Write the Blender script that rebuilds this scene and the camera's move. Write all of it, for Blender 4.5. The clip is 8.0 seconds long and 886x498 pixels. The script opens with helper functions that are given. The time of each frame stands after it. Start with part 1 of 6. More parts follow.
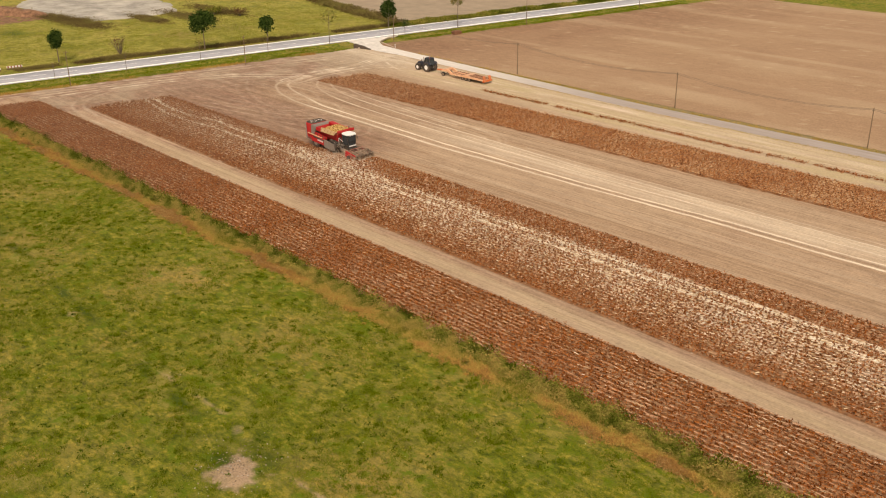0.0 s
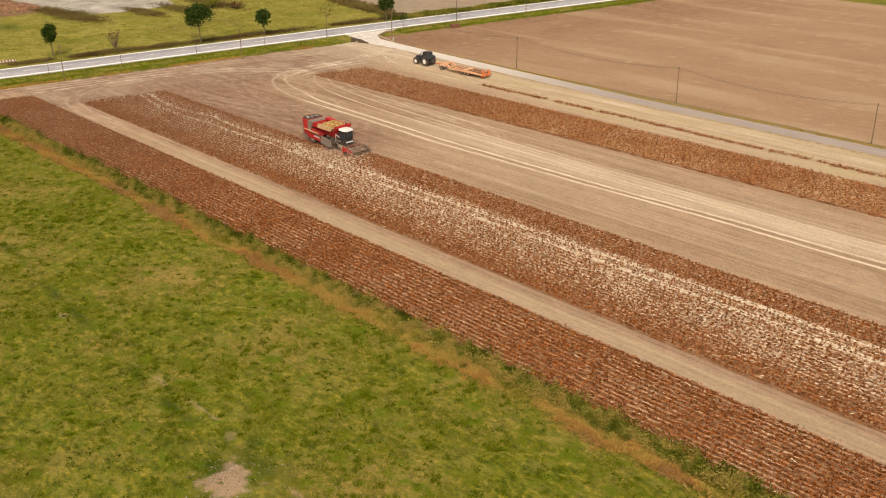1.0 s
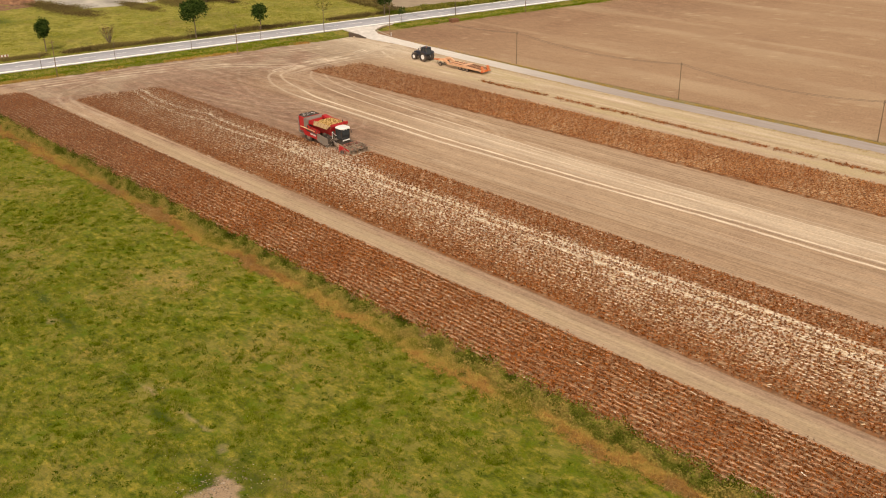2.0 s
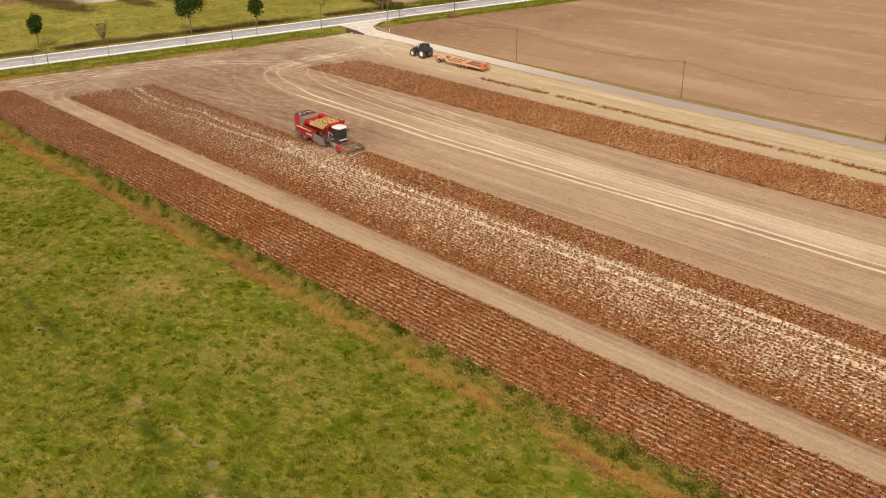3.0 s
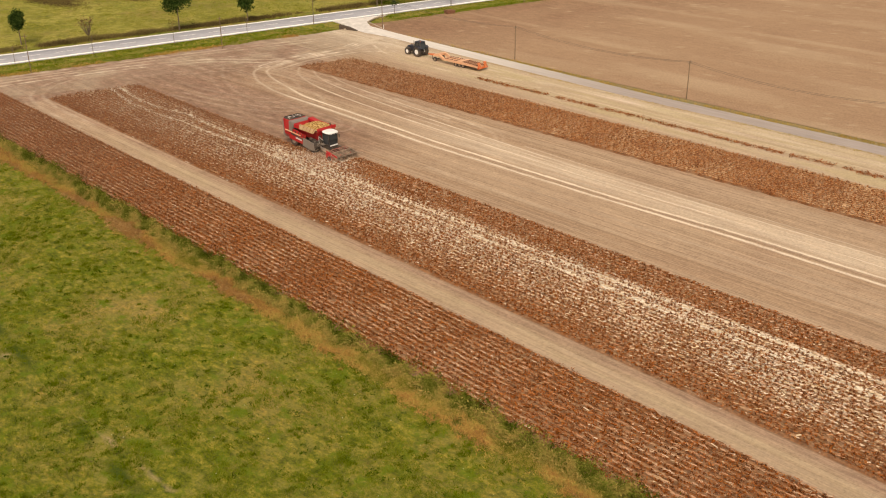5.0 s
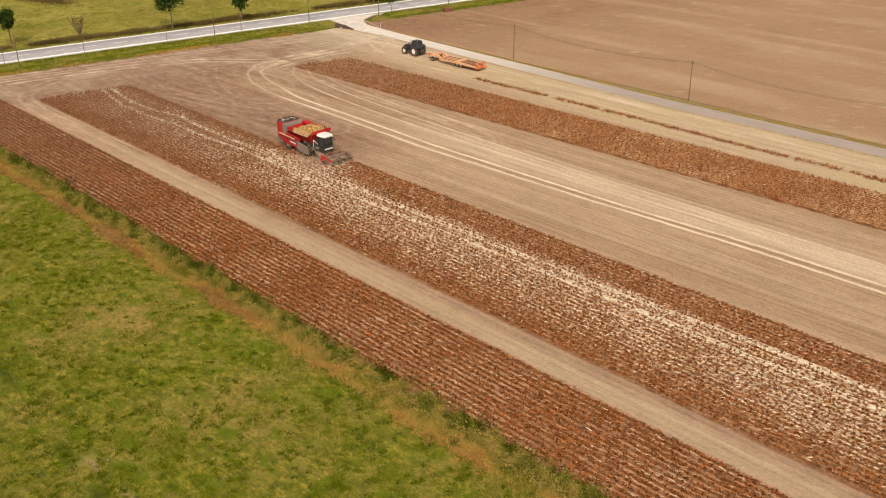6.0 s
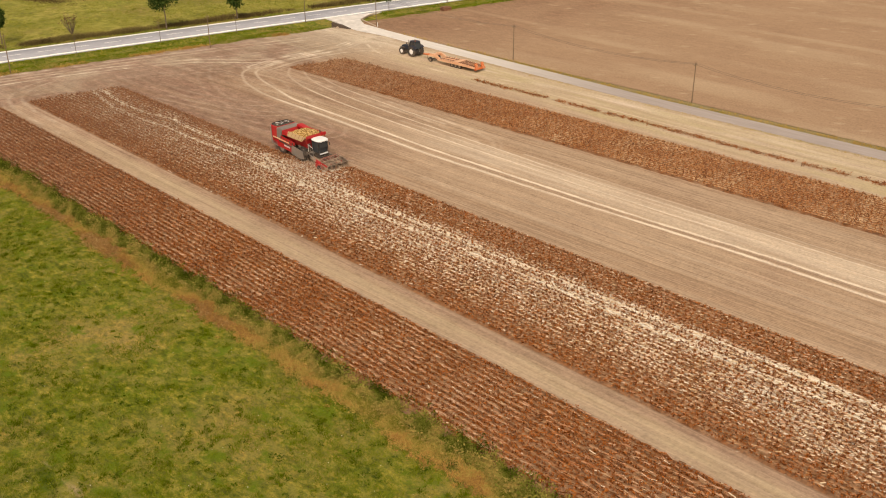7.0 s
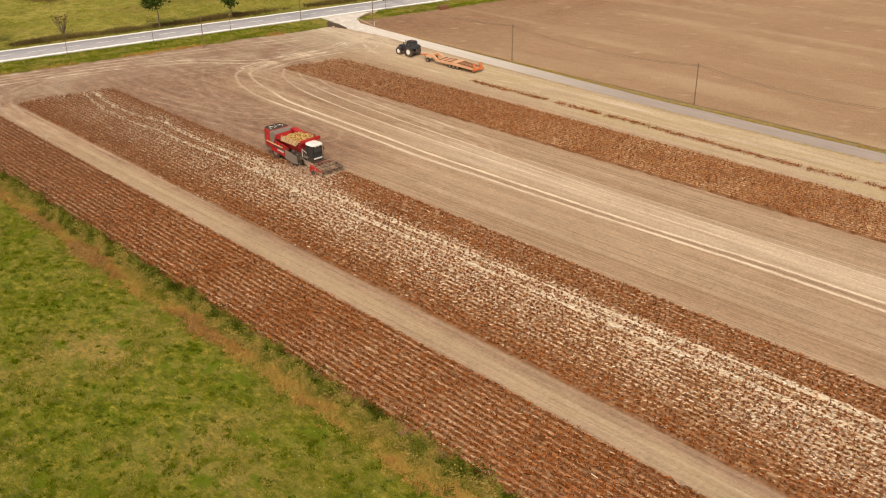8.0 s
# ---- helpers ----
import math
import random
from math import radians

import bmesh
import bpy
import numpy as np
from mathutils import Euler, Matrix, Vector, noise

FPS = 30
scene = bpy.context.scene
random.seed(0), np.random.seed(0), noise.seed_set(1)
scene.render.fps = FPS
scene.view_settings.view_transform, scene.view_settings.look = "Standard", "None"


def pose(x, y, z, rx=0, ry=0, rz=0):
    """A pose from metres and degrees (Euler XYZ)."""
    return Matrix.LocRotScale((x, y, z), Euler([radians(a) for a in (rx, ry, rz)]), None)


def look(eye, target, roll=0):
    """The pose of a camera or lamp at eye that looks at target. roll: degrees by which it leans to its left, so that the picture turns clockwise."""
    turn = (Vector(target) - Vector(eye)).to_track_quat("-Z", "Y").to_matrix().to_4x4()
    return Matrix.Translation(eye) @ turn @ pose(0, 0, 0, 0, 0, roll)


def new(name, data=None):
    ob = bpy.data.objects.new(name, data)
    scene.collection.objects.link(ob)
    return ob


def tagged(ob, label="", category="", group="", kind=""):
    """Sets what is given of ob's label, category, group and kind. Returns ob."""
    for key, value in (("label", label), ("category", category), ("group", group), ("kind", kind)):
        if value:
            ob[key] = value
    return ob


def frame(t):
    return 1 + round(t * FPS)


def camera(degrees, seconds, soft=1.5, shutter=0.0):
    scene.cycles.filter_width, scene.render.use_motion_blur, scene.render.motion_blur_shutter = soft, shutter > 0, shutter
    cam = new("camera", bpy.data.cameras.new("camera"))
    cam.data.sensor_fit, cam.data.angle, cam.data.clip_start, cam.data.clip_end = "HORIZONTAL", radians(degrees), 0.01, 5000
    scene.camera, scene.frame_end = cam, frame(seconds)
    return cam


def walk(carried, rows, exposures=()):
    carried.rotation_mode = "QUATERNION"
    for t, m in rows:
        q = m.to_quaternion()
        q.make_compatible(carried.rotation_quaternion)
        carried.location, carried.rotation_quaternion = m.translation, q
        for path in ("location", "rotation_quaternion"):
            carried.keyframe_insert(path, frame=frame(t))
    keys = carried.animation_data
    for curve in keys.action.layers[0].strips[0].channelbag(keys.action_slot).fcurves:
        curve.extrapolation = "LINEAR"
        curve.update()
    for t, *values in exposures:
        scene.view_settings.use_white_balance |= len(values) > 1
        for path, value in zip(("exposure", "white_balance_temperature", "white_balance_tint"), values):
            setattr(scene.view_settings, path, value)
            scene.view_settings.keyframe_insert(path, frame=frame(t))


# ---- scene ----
cam = camera(48.7, 8.0, 1.05)
PATH = [
    (0, (3.497, -3.881, 44.024), (2.1907, -2.5862, 43.2372), -0.50),
    (0.5, (2.821, -3.154, 44.055), (1.5178, -1.8614, 43.2598), -0.53),
    (1, (2.171, -2.363, 44.003), (0.8702, -1.0719, 43.2016), -0.53),
    (1.5, (1.291, -1.427, 43.947), (-0.0070, -0.1376, 43.1391), -0.55),
    (3, (-1.715, 1.662, 43.939), (-3.0048, 2.9476, 43.1126), -0.48),
    (3.5, (-2.743, 2.732, 43.986), (-4.0305, 4.0167, 43.1545), -0.46),
    (4, (-3.994, 3.851, 44.005), (-5.2769, 5.1369, 43.1680), -0.40),
    (4.5, (-5.081, 5.130, 43.917), (-6.3630, 6.4149, 43.0763), -0.36),
    (6, (-8.392, 8.774, 44.023), (-9.6661, 10.0577, 43.1688), -0.37),
    (6.5, (-9.591, 9.995, 43.960), (-10.8626, 11.2784, 43.1025), -0.35),
    (7, (-10.633, 11.209, 44.020), (-11.9028, 12.4915, 43.1584), -0.33),
    (7.5, (-11.657, 12.417, 44.083), (-12.9244, 13.6985, 43.2168), -0.35),
    (8, (-12.724, 13.623, 44.051), (-13.9897, 14.9046, 43.1813), -0.34),
]
walk(cam, [(t, look(eye, target, roll)) for t, eye, target, roll in PATH], [(0.0, 0.17, 8250, 13), (8.0, 0.13, 8150, 13)])


# ---- world, sun, exposure ----
world = bpy.data.worlds.new("sky")
scene.world = world
world.use_nodes = True
wn = world.node_tree
sky = wn.nodes.new("ShaderNodeTexSky")
sky.sky_type, sky.sun_disc = "NISHITA", False
SUN_EL, SUN_AZ = 50.0, 140.0          # degrees; azimuth clockwise from +y
sky.sun_elevation, sky.sun_rotation = radians(SUN_EL), radians(SUN_AZ)
sky.air_density, sky.dust_density, sky.ozone_density = 1.0, 4.0, 1.0
wn.nodes["Background"].inputs["Strength"].default_value = 0.13
veil = wn.nodes.new("ShaderNodeHueSaturation")          # thin cloud takes most of the blue out of the sky
veil.inputs["Saturation"].default_value = 0.45
wn.links.new(sky.outputs[0], veil.inputs["Color"])
wn.links.new(veil.outputs[0], wn.nodes["Background"].inputs[0])
sun = new("sun", bpy.data.lights.new("sun", "SUN"))
sun.data.energy, sun.data.angle, sun.data.color = 1.9, radians(22), (1.0, 0.93, 0.82)
_az, _el = radians(SUN_AZ), radians(SUN_EL)
sun.matrix_world = look((0, 0, 0), (-math.sin(_az) * math.cos(_el), -math.cos(_az) * math.cos(_el), -math.sin(_el)))

# ---- materials ----


def nodes_of(name, rough=0.9, metal=0.0, spec=0.3):
    m = bpy.data.materials.new(name)
    m.use_nodes = True
    b = m.node_tree.nodes["Principled BSDF"]
    b.inputs["Roughness"].default_value = rough
    b.inputs["Metallic"].default_value = metal
    b.inputs["Specular IOR Level"].default_value = spec
    return m, m.node_tree, b


def tex_noise(nt, scale, detail=4.0, rough=0.6, stretch=None, offset=0.0):
    n = nt.nodes.new("ShaderNodeTexNoise")
    n.inputs["Scale"].default_value, n.inputs["Detail"].default_value, n.inputs["Roughness"].default_value = scale, detail, rough
    co = nt.nodes.new("ShaderNodeTexCoord")
    mp = nt.nodes.new("ShaderNodeMapping")
    mp.inputs["Scale"].default_value = stretch or (1, 1, 1)
    mp.inputs["Location"].default_value = (offset, offset * 1.7, offset * 0.3)
    nt.links.new(co.outputs["Object"], mp.inputs["Vector"])
    nt.links.new(mp.outputs[0], n.inputs["Vector"])
    return n.outputs["Fac"]


def ramp(nt, fac, stops):
    r = nt.nodes.new("ShaderNodeValToRGB")
    e = r.color_ramp.elements
    e[0].position, e[0].color = stops[0][0], (*stops[0][1], 1)
    e[1].position, e[1].color = stops[-1][0], (*stops[-1][1], 1)
    for p, c in stops[1:-1]:
        e.new(p).color = (*c, 1)
    nt.links.new(fac, r.inputs[0])
    return r.outputs[0]


def mixed(nt, fac, a, b, how="MIX"):
    n = nt.nodes.new("ShaderNodeMix")
    n.data_type, n.blend_type = "RGBA", how
    for sock, v in ((n.inputs[0], fac), (n.inputs[6], a), (n.inputs[7], b)):
        if isinstance(v, (int, float)):
            sock.default_value = v
        elif isinstance(v, tuple):
            sock.default_value = (*v, 1)
        else:
            nt.links.new(v, sock)
    return n.outputs[2]


def level(nt, fac, lo, hi):
    n = nt.nodes.new("ShaderNodeMapRange")
    n.inputs["From Min"].default_value, n.inputs["From Max"].default_value = lo, hi
    nt.links.new(fac, n.inputs["Value"])
    return n.outputs[0]


def attr(nt, name):
    n = nt.nodes.new("ShaderNodeAttribute")
    n.attribute_name = name
    return n.outputs["Fac"]


def bump(nt, b, fac, strength=0.5, dist=0.05):
    n = nt.nodes.new("ShaderNodeBump")
    n.inputs["Strength"].default_value, n.inputs["Distance"].default_value = strength, dist
    nt.links.new(fac, n.inputs["Height"])
    nt.links.new(n.outputs[0], b.inputs["Normal"])


def painted(name, colour, rough=0.45, metal=0.0, dust=0.35, dust_colour=(0.33, 0.22, 0.14)):
    """Painted sheet metal with field dust lying in uneven patches."""
    m, nt, b = nodes_of(name, rough, metal, 0.45)
    big = tex_noise(nt, 0.9, 5, 0.65)
    fine = tex_noise(nt, 9.0, 3)
    c = mixed(nt, level(nt, fine, 0.35, 0.75), tuple(x * 0.85 for x in colour), colour)
    f = nt.nodes.new("ShaderNodeMath")
    f.operation, f.inputs[1].default_value = "MULTIPLY", dust
    nt.links.new(level(nt, big, 0.35, 0.75), f.inputs[0])
    c = mixed(nt, f.outputs[0], c, dust_colour)
    nt.links.new(c, b.inputs["Base Color"])
    nt.links.new(level(nt, big, -0.6, 1.4), b.inputs["Roughness"])
    return m


def make_soil(name, dark, mid, pale, streak=1.0):
    """Bare field soil; 'pale' carries dry dusty wheelings, 'damp' freshly lifted earth."""
    m, nt, b = nodes_of(name, 0.95, 0, 0.05)
    broad = tex_noise(nt, 0.09, 4)
    streaks = tex_noise(nt, 1.0, 5, 0.7, (0.05, 2.6, 1), 3)
    clod = tex_noise(nt, 3.2, 5, 0.75)
    c = mixed(nt, streak, mid, ramp(nt, streaks, [(0.3, tuple(x * 0.8 for x in mid)), (0.5, mid), (0.72, tuple(min(1, x * 1.16) for x in mid))]))
    fine = tex_noise(nt, 1.0, 4, 0.7, (0.025, 6.5, 1), 9)
    c = mixed(nt, 0.55 * streak, c, ramp(nt, fine, [(0.3, (0.72, 0.70, 0.68)), (0.5, (1, 1, 1)), (0.68, (1.2, 1.2, 1.2))]), "MULTIPLY")
    swirl = tex_noise(nt, 0.45, 6, 0.7, (1.6, 0.8, 1), 81)
    c = mixed(nt, attr(nt, "turned"), c, ramp(nt, swirl, [(0.34, tuple(x * 0.70 for x in mid)), (0.5, tuple(x * k for x, k in zip(mid, (0.82, 0.885, 0.94)))), (0.66, tuple(min(1, x * 1.02) for x in mid))]))
    c = mixed(nt, level(nt, broad, 0.45, 0.75), c, mixed(nt, 0.25, c, dark))
    mott = tex_noise(nt, 0.8, 6, 0.72, (0.75, 1.3, 1), 27)
    c = mixed(nt, 0.30 + 0.15 * streak, c, ramp(nt, mott, [(0.32, (0.72, 0.68, 0.66)), (0.5, (1, 1, 1)), (0.68, (1.20, 1.18, 1.16))]), "MULTIPLY")
    c = mixed(nt, attr(nt, "damp"), c, mixed(nt, 0.8, dark, ramp(nt, mott, [(0.35, (0.72, 0.70, 0.68)), (0.5, (1.05, 1.05, 1.05)), (0.68, (1.6, 1.6, 1.6))]), "MULTIPLY"))
    c = mixed(nt, 0.35 * streak, c, ramp(nt, fine, [(0.3, (0.74, 0.71, 0.69)), (0.5, (1, 1, 1)), (0.7, (1.22, 1.22, 1.22))]), "MULTIPLY")
    band = tex_noise(nt, 1.0, 3, 0.5, (0.012, 0.75, 1), 71)
    c = mixed(nt, 0.6 * streak, c, ramp(nt, band, [(0.36, (0.84, 0.78, 0.73)), (0.5, (1, 1, 1)), (0.64, (1.14, 1.16, 1.17))]), "MULTIPLY")
    c = mixed(nt, attr(nt, "pale"), c, pale)
    c = mixed(nt, attr(nt, "stubble"), c, (0.45, 0.36, 0.215))
    # litter-tinted soil, its colour also darkened for the shade under the haulm
    c = mixed(nt, attr(nt, "crop"), c, ramp(nt, clod, [(0.35, (0.080, 0.026, 0.008)), (0.6, (0.235, 0.085, 0.026))]))
    c = mixed(nt, attr(nt, "furrow"), c, ramp(nt, clod, [(0.35, (0.45, 0.250, 0.125)), (0.6, (0.66, 0.445, 0.270))]))
    scrap = nt.nodes.new("ShaderNodeMath")               # litter lies in scraps, denser where there is more of it
    scrap.operation, scrap.inputs[1].default_value = "MULTIPLY_ADD", 1.15
    nt.links.new(tex_noise(nt, 3.6, 3, 0.6, (0.75, 1.2, 1), 5), scrap.inputs[0])
    nt.links.new(attr(nt, "litter"), scrap.inputs[2])
    c = mixed(nt, level(nt, scrap.outputs[0], 0.82, 1.05), c, ramp(nt, clod, [(0.35, (0.47, 0.365, 0.255)), (0.60, (0.74, 0.71, 0.62))]))
    c = mixed(nt, 0.55, c, ramp(nt, clod, [(0.3, (0.55, 0.55, 0.55)), (0.5, (0.95, 0.95, 0.95)), (0.7, (1.25, 1.22, 1.18))]), "MULTIPLY")
    nt.links.new(c, b.inputs["Base Color"])
    bump(nt, b, clod, 0.6, 0.12)
    return m


def fine_dry(nt):
    return tex_noise(nt, 1.6, 5, 0.7, None, 21)


def rough_pasture(nt):
    """Yellow-green grazing with brown, bare and dark sedgy patches."""
    c = ramp(nt, tex_noise(nt, 0.55, 8, 0.78, None, 51), [(0.33, (0.13, 0.145, 0.024)), (0.5, (0.305, 0.272, 0.058)), (0.66, (0.46, 0.39, 0.12))])
    c = mixed(nt, level(nt, tex_noise(nt, 0.07, 7, 0.7, None, 57), 0.54, 0.66), c, (0.24, 0.185, 0.065))
    return mixed(nt, level(nt, tex_noise(nt, 0.12, 7, 0.72, None, 63), 0.56, 0.68), c, (0.085, 0.095, 0.022))


def make_grass(name, dark, mid, light, straw):
    m, nt, b = nodes_of(name, 0.9, 0, 0.15)
    broad = tex_noise(nt, 0.10, 5, 0.6)
    patch = tex_noise(nt, 0.9, 7, 0.75, (0.8, 1.2, 1), 7)
    fine = tex_noise(nt, 6.5, 5, 0.8)
    c = ramp(nt, patch, [(0.36, dark), (0.49, mid), (0.60, light)])
    c = mixed(nt, level(nt, broad, 0.46, 0.70), c, straw)
    blot = tex_noise(nt, 2.4, 4, 0.7, (0.75, 1.3, 1), 15)
    c = mixed(nt, 0.75, c, ramp(nt, blot, [(0.35, (0.45, 0.56, 0.5)), (0.5, (1, 1, 1)), (0.65, (1.52, 1.28, 1.2))]), "MULTIPLY")
    tuft = tex_noise(nt, 0.42, 6, 0.7, (0.8, 1.2, 1), 33)
    c = mixed(nt, level(nt, tuft, 0.52, 0.67), c, (0.235, 0.208, 0.048))
    c = mixed(nt, level(nt, tex_noise(nt, 0.55, 5, 0.65, None, 41), 0.53, 0.66), c, (0.112, 0.160, 0.009))
    c = mixed(nt, attr(nt, "dry"), c, ramp(nt, fine_dry(nt), [(0.35, (0.060, 0.062, 0.012)), (0.6, (0.205, 0.165, 0.042))]))
    c = mixed(nt, attr(nt, "pasture"), c, rough_pasture(nt))
    c = mixed(nt, attr(nt, "lush"), c, (0.045, 0.075, 0.008))
    c = mixed(nt, attr(nt, "bare"), c, (0.42, 0.29, 0.20))
    c = mixed(nt, 0.8, c, ramp(nt, fine, [(0.3, (0.5, 0.54, 0.5)), (0.52, (1, 1, 1)), (0.72, (1.4, 1.35, 1.2))]), "MULTIPLY")
    nt.links.new(c, b.inputs["Base Color"])
    bump(nt, b, fine, 0.7, 0.15)
    return m


def make_leaf(name, stops, bleached=None, rough=0.8, clump=0.0):
    """Leaves and stalks, each coloured by its own random value and in part by that of its plant."""
    m, nt, b = nodes_of(name, rough, 0, 0.0)
    g = nt.nodes.new("ShaderNodeNewGeometry")
    own = g.outputs["Random Per Island"]
    if clump:
        f = nt.nodes.new("ShaderNodeMix")
        f.inputs[0].default_value = clump
        nt.links.new(own, f.inputs[2])
        nt.links.new(attr(nt, "clump"), f.inputs[3])
        own = f.outputs[0]
    c = ramp(nt, own, stops)
    if bleached:
        c = mixed(nt, attr(nt, "bleach"), c, ramp(nt, own, bleached))
        # dull brown mixed in: field dust, and distance haze put into the colour
        c = mixed(nt, attr(nt, "haze_dust"), c, (0.225, 0.140, 0.100))
    nt.links.new(c, b.inputs["Base Color"])
    return m


SOIL = make_soil("field_soil", (0.235, 0.143, 0.102), (0.40, 0.286, 0.197), (0.76, 0.65, 0.515))
TILLED = make_soil("tilled_soil", (0.225, 0.127, 0.082), (0.352, 0.231, 0.148), (0.52, 0.40, 0.27), 0.14)
GRASS = make_grass("meadow_grass", (0.056, 0.082, 0.007), (0.132, 0.150, 0.012), (0.255, 0.232, 0.038), (0.29, 0.215, 0.064))
HAULM = make_leaf("dry_haulm", [(0.0, (0.036, 0.010, 0.003)), (0.3, (0.140, 0.038, 0.009)), (0.62, (0.335, 0.097, 0.022)), (0.85, (0.42, 0.150, 0.040)), (1.0, (0.54, 0.31, 0.135))],
                  [(0.0, (0.45, 0.255, 0.120)), (0.4, (0.60, 0.46, 0.30)), (1.0, (0.82, 0.76, 0.65))], 0.8, 0.3)
HAULM_FAR = make_leaf("rusty_haulm", [(0.0, (0.030, 0.010, 0.005)), (0.25, (0.185, 0.060, 0.021)), (0.6, (0.42, 0.155, 0.056)), (0.85, (0.54, 0.280, 0.125)), (1.0, (0.66, 0.46, 0.29))],
                      [(0.0, (0.40, 0.26, 0.15)), (1.0, (0.66, 0.48, 0.30))], 0.8, 0.25)
MEADOW_BLADE = make_leaf("meadow_blade", [(0.0, (0.046, 0.074, 0.004)), (0.35, (0.110, 0.142, 0.007)), (0.7, (0.195, 0.208, 0.022)), (1.0, (0.29, 0.26, 0.085))], None, 0.8, 0.7)
DRY_BLADE = make_leaf("dry_blade", [(0.0, (0.075, 0.095, 0.010)), (0.25, (0.24, 0.215, 0.036)), (0.45, (0.44, 0.315, 0.092)), (0.62, (0.43, 0.240, 0.068)), (0.80, (0.26, 0.125, 0.048)), (1.0, (0.48, 0.335, 0.14))], None, 0.8, 0.7)
WEED_LEAF = make_leaf("weed_leaf", [(0.0, (0.016, 0.024, 0.003)), (0.35, (0.075, 0.097, 0.010)), (0.6, (0.185, 0.182, 0.034)), (0.8, (0.31, 0.25, 0.068)), (1.0, (0.41, 0.27, 0.085))], None, 0.8, 0.66)
TREE_LEAF = make_leaf("tree_leaf", [(0.0, (0.012, 0.028, 0.006)), (0.5, (0.034, 0.060, 0.013)), (1.0, (0.075, 0.110, 0.026))], None, 0.6)
YELLOW_LEAF = make_leaf("yellowing_leaf", [(0.0, (0.08, 0.09, 0.02)), (0.5, (0.17, 0.16, 0.04)), (1.0, (0.30, 0.22, 0.07))], None, 0.6)
REED_LEAF = make_leaf("brown_reed", [(0.0, (0.050, 0.029, 0.015)), (0.35, (0.13, 0.068, 0.036)), (0.6, (0.205, 0.122, 0.058)), (0.8, (0.12, 0.12, 0.032)), (1.0, (0.27, 0.21, 0.09))], None, 0.8, 0.6)

SCRUB_LEAF = make_leaf("scrub_leaf", [(0.0, (0.045, 0.036, 0.016)), (0.35, (0.125, 0.088, 0.038)), (0.6, (0.20, 0.160, 0.056)), (0.8, (0.13, 0.13, 0.034)), (1.0, (0.29, 0.22, 0.085))], None, 0.8, 0.6)


def make_plain(name, colour, rough=0.8, vary=0.25, scale=3.0, metal=0.0, spec=0.3):
    m, nt, b = nodes_of(name, rough, metal, spec)
    n = tex_noise(nt, scale, 6, 0.7)
    c = ramp(nt, n, [(0.3, tuple(x * (1 - vary) for x in colour)), (0.7, tuple(min(1, x * (1 + vary)) for x in colour))])
    nt.links.new(c, b.inputs["Base Color"])
    bump(nt, b, n, 0.2, 0.02)
    return m


ASPHALT = make_plain("asphalt", (0.35, 0.355, 0.392), 0.9, 0.14, 0.4)


def make_lane():
    """Weathered lane surfacing, dusted with pale soil towards the road."""
    m, nt, b = nodes_of("lane_surface", 0.95, 0, 0.2)
    n = tex_noise(nt, 1.0, 5, 0.7, (0.12, 1.4, 1))
    c = ramp(nt, n, [(0.3, (0.30, 0.255, 0.235)), (0.7, (0.40, 0.345, 0.32))])
    c = mixed(nt, attr(nt, "dust"), c, ramp(nt, n, [(0.3, (0.56, 0.52, 0.475)), (0.7, (0.70, 0.66, 0.62))]))
    nt.links.new(c, b.inputs["Base Color"])
    bump(nt, b, tex_noise(nt, 9, 4), 0.2, 0.02)
    return m


LANE = make_lane()
APRON = make_plain("dusty_concrete", (0.61, 0.575, 0.54), 0.95, 0.25, 0.5)
LINE = make_plain("road_paint", (0.84, 0.83, 0.80), 0.7, 0.12, 2.0)
WOOD = make_plain("grey_pole_wood", (0.18, 0.122, 0.078), 0.9, 0.3, 4.0)
BARK = make_plain("bark", (0.16, 0.12, 0.085), 0.9, 0.3, 5.0)
WIRE = make_plain("wire", (0.09, 0.075, 0.065), 0.6, 0.1)
GRAVEL = make_plain("pale_gravel", (0.36, 0.335, 0.295), 0.95, 0.45, 0.16)
RED = painted("red_paint", (0.48, 0.010, 0.016), 0.4, 0, 0.16)
DUSTY_RED = painted("dusty_red_paint", (0.30, 0.06, 0.05), 0.7, 0, 0.9, (0.40, 0.27, 0.19))
DUSTY_STEEL = painted("dusty_steel", (0.16, 0.115, 0.085), 0.85, 0.05, 0.95, (0.58, 0.42, 0.30))
DARK_METAL = painted("dark_metal", (0.035, 0.033, 0.033), 0.55, 0.2, 0.4)
GREY_METAL = painted("grey_sheet", (0.30, 0.27, 0.25), 0.5, 0.4, 0.5)
WHITE = painted("white_paint", (0.80, 0.80, 0.80), 0.4, 0, 0.06)
ORANGE = painted("faded_orange_paint", (0.74, 0.40, 0.23), 0.6, 0, 0.6, (0.66, 0.47, 0.33))
BRIGHT_ORANGE = painted("orange_paint", (0.70, 0.15, 0.03), 0.5, 0, 0.2)
NAVY = painted("navy_paint", (0.012, 0.022, 0.045), 0.3, 0, 0.15)
RUBBER = painted("dusty_rubber", (0.022, 0.022, 0.024), 0.85, 0, 0.35)
TAN_BOARD = painted("dusty_tan_board", (0.40, 0.255, 0.125), 0.85, 0, 0.5, (0.52, 0.38, 0.22))
PLANK = make_plain("weathered_plank", (0.22, 0.105, 0.06), 0.9, 0.4, 2.0)


def make_glass():
    m, nt, b = nodes_of("dark_cab_glass", 0.08, 0, 0.6)
    b.inputs["Base Color"].default_value = (0.035, 0.04, 0.045, 1)
    return m


GLASS = make_glass()

# ---- mesh helpers ----
SKEW = 0.02


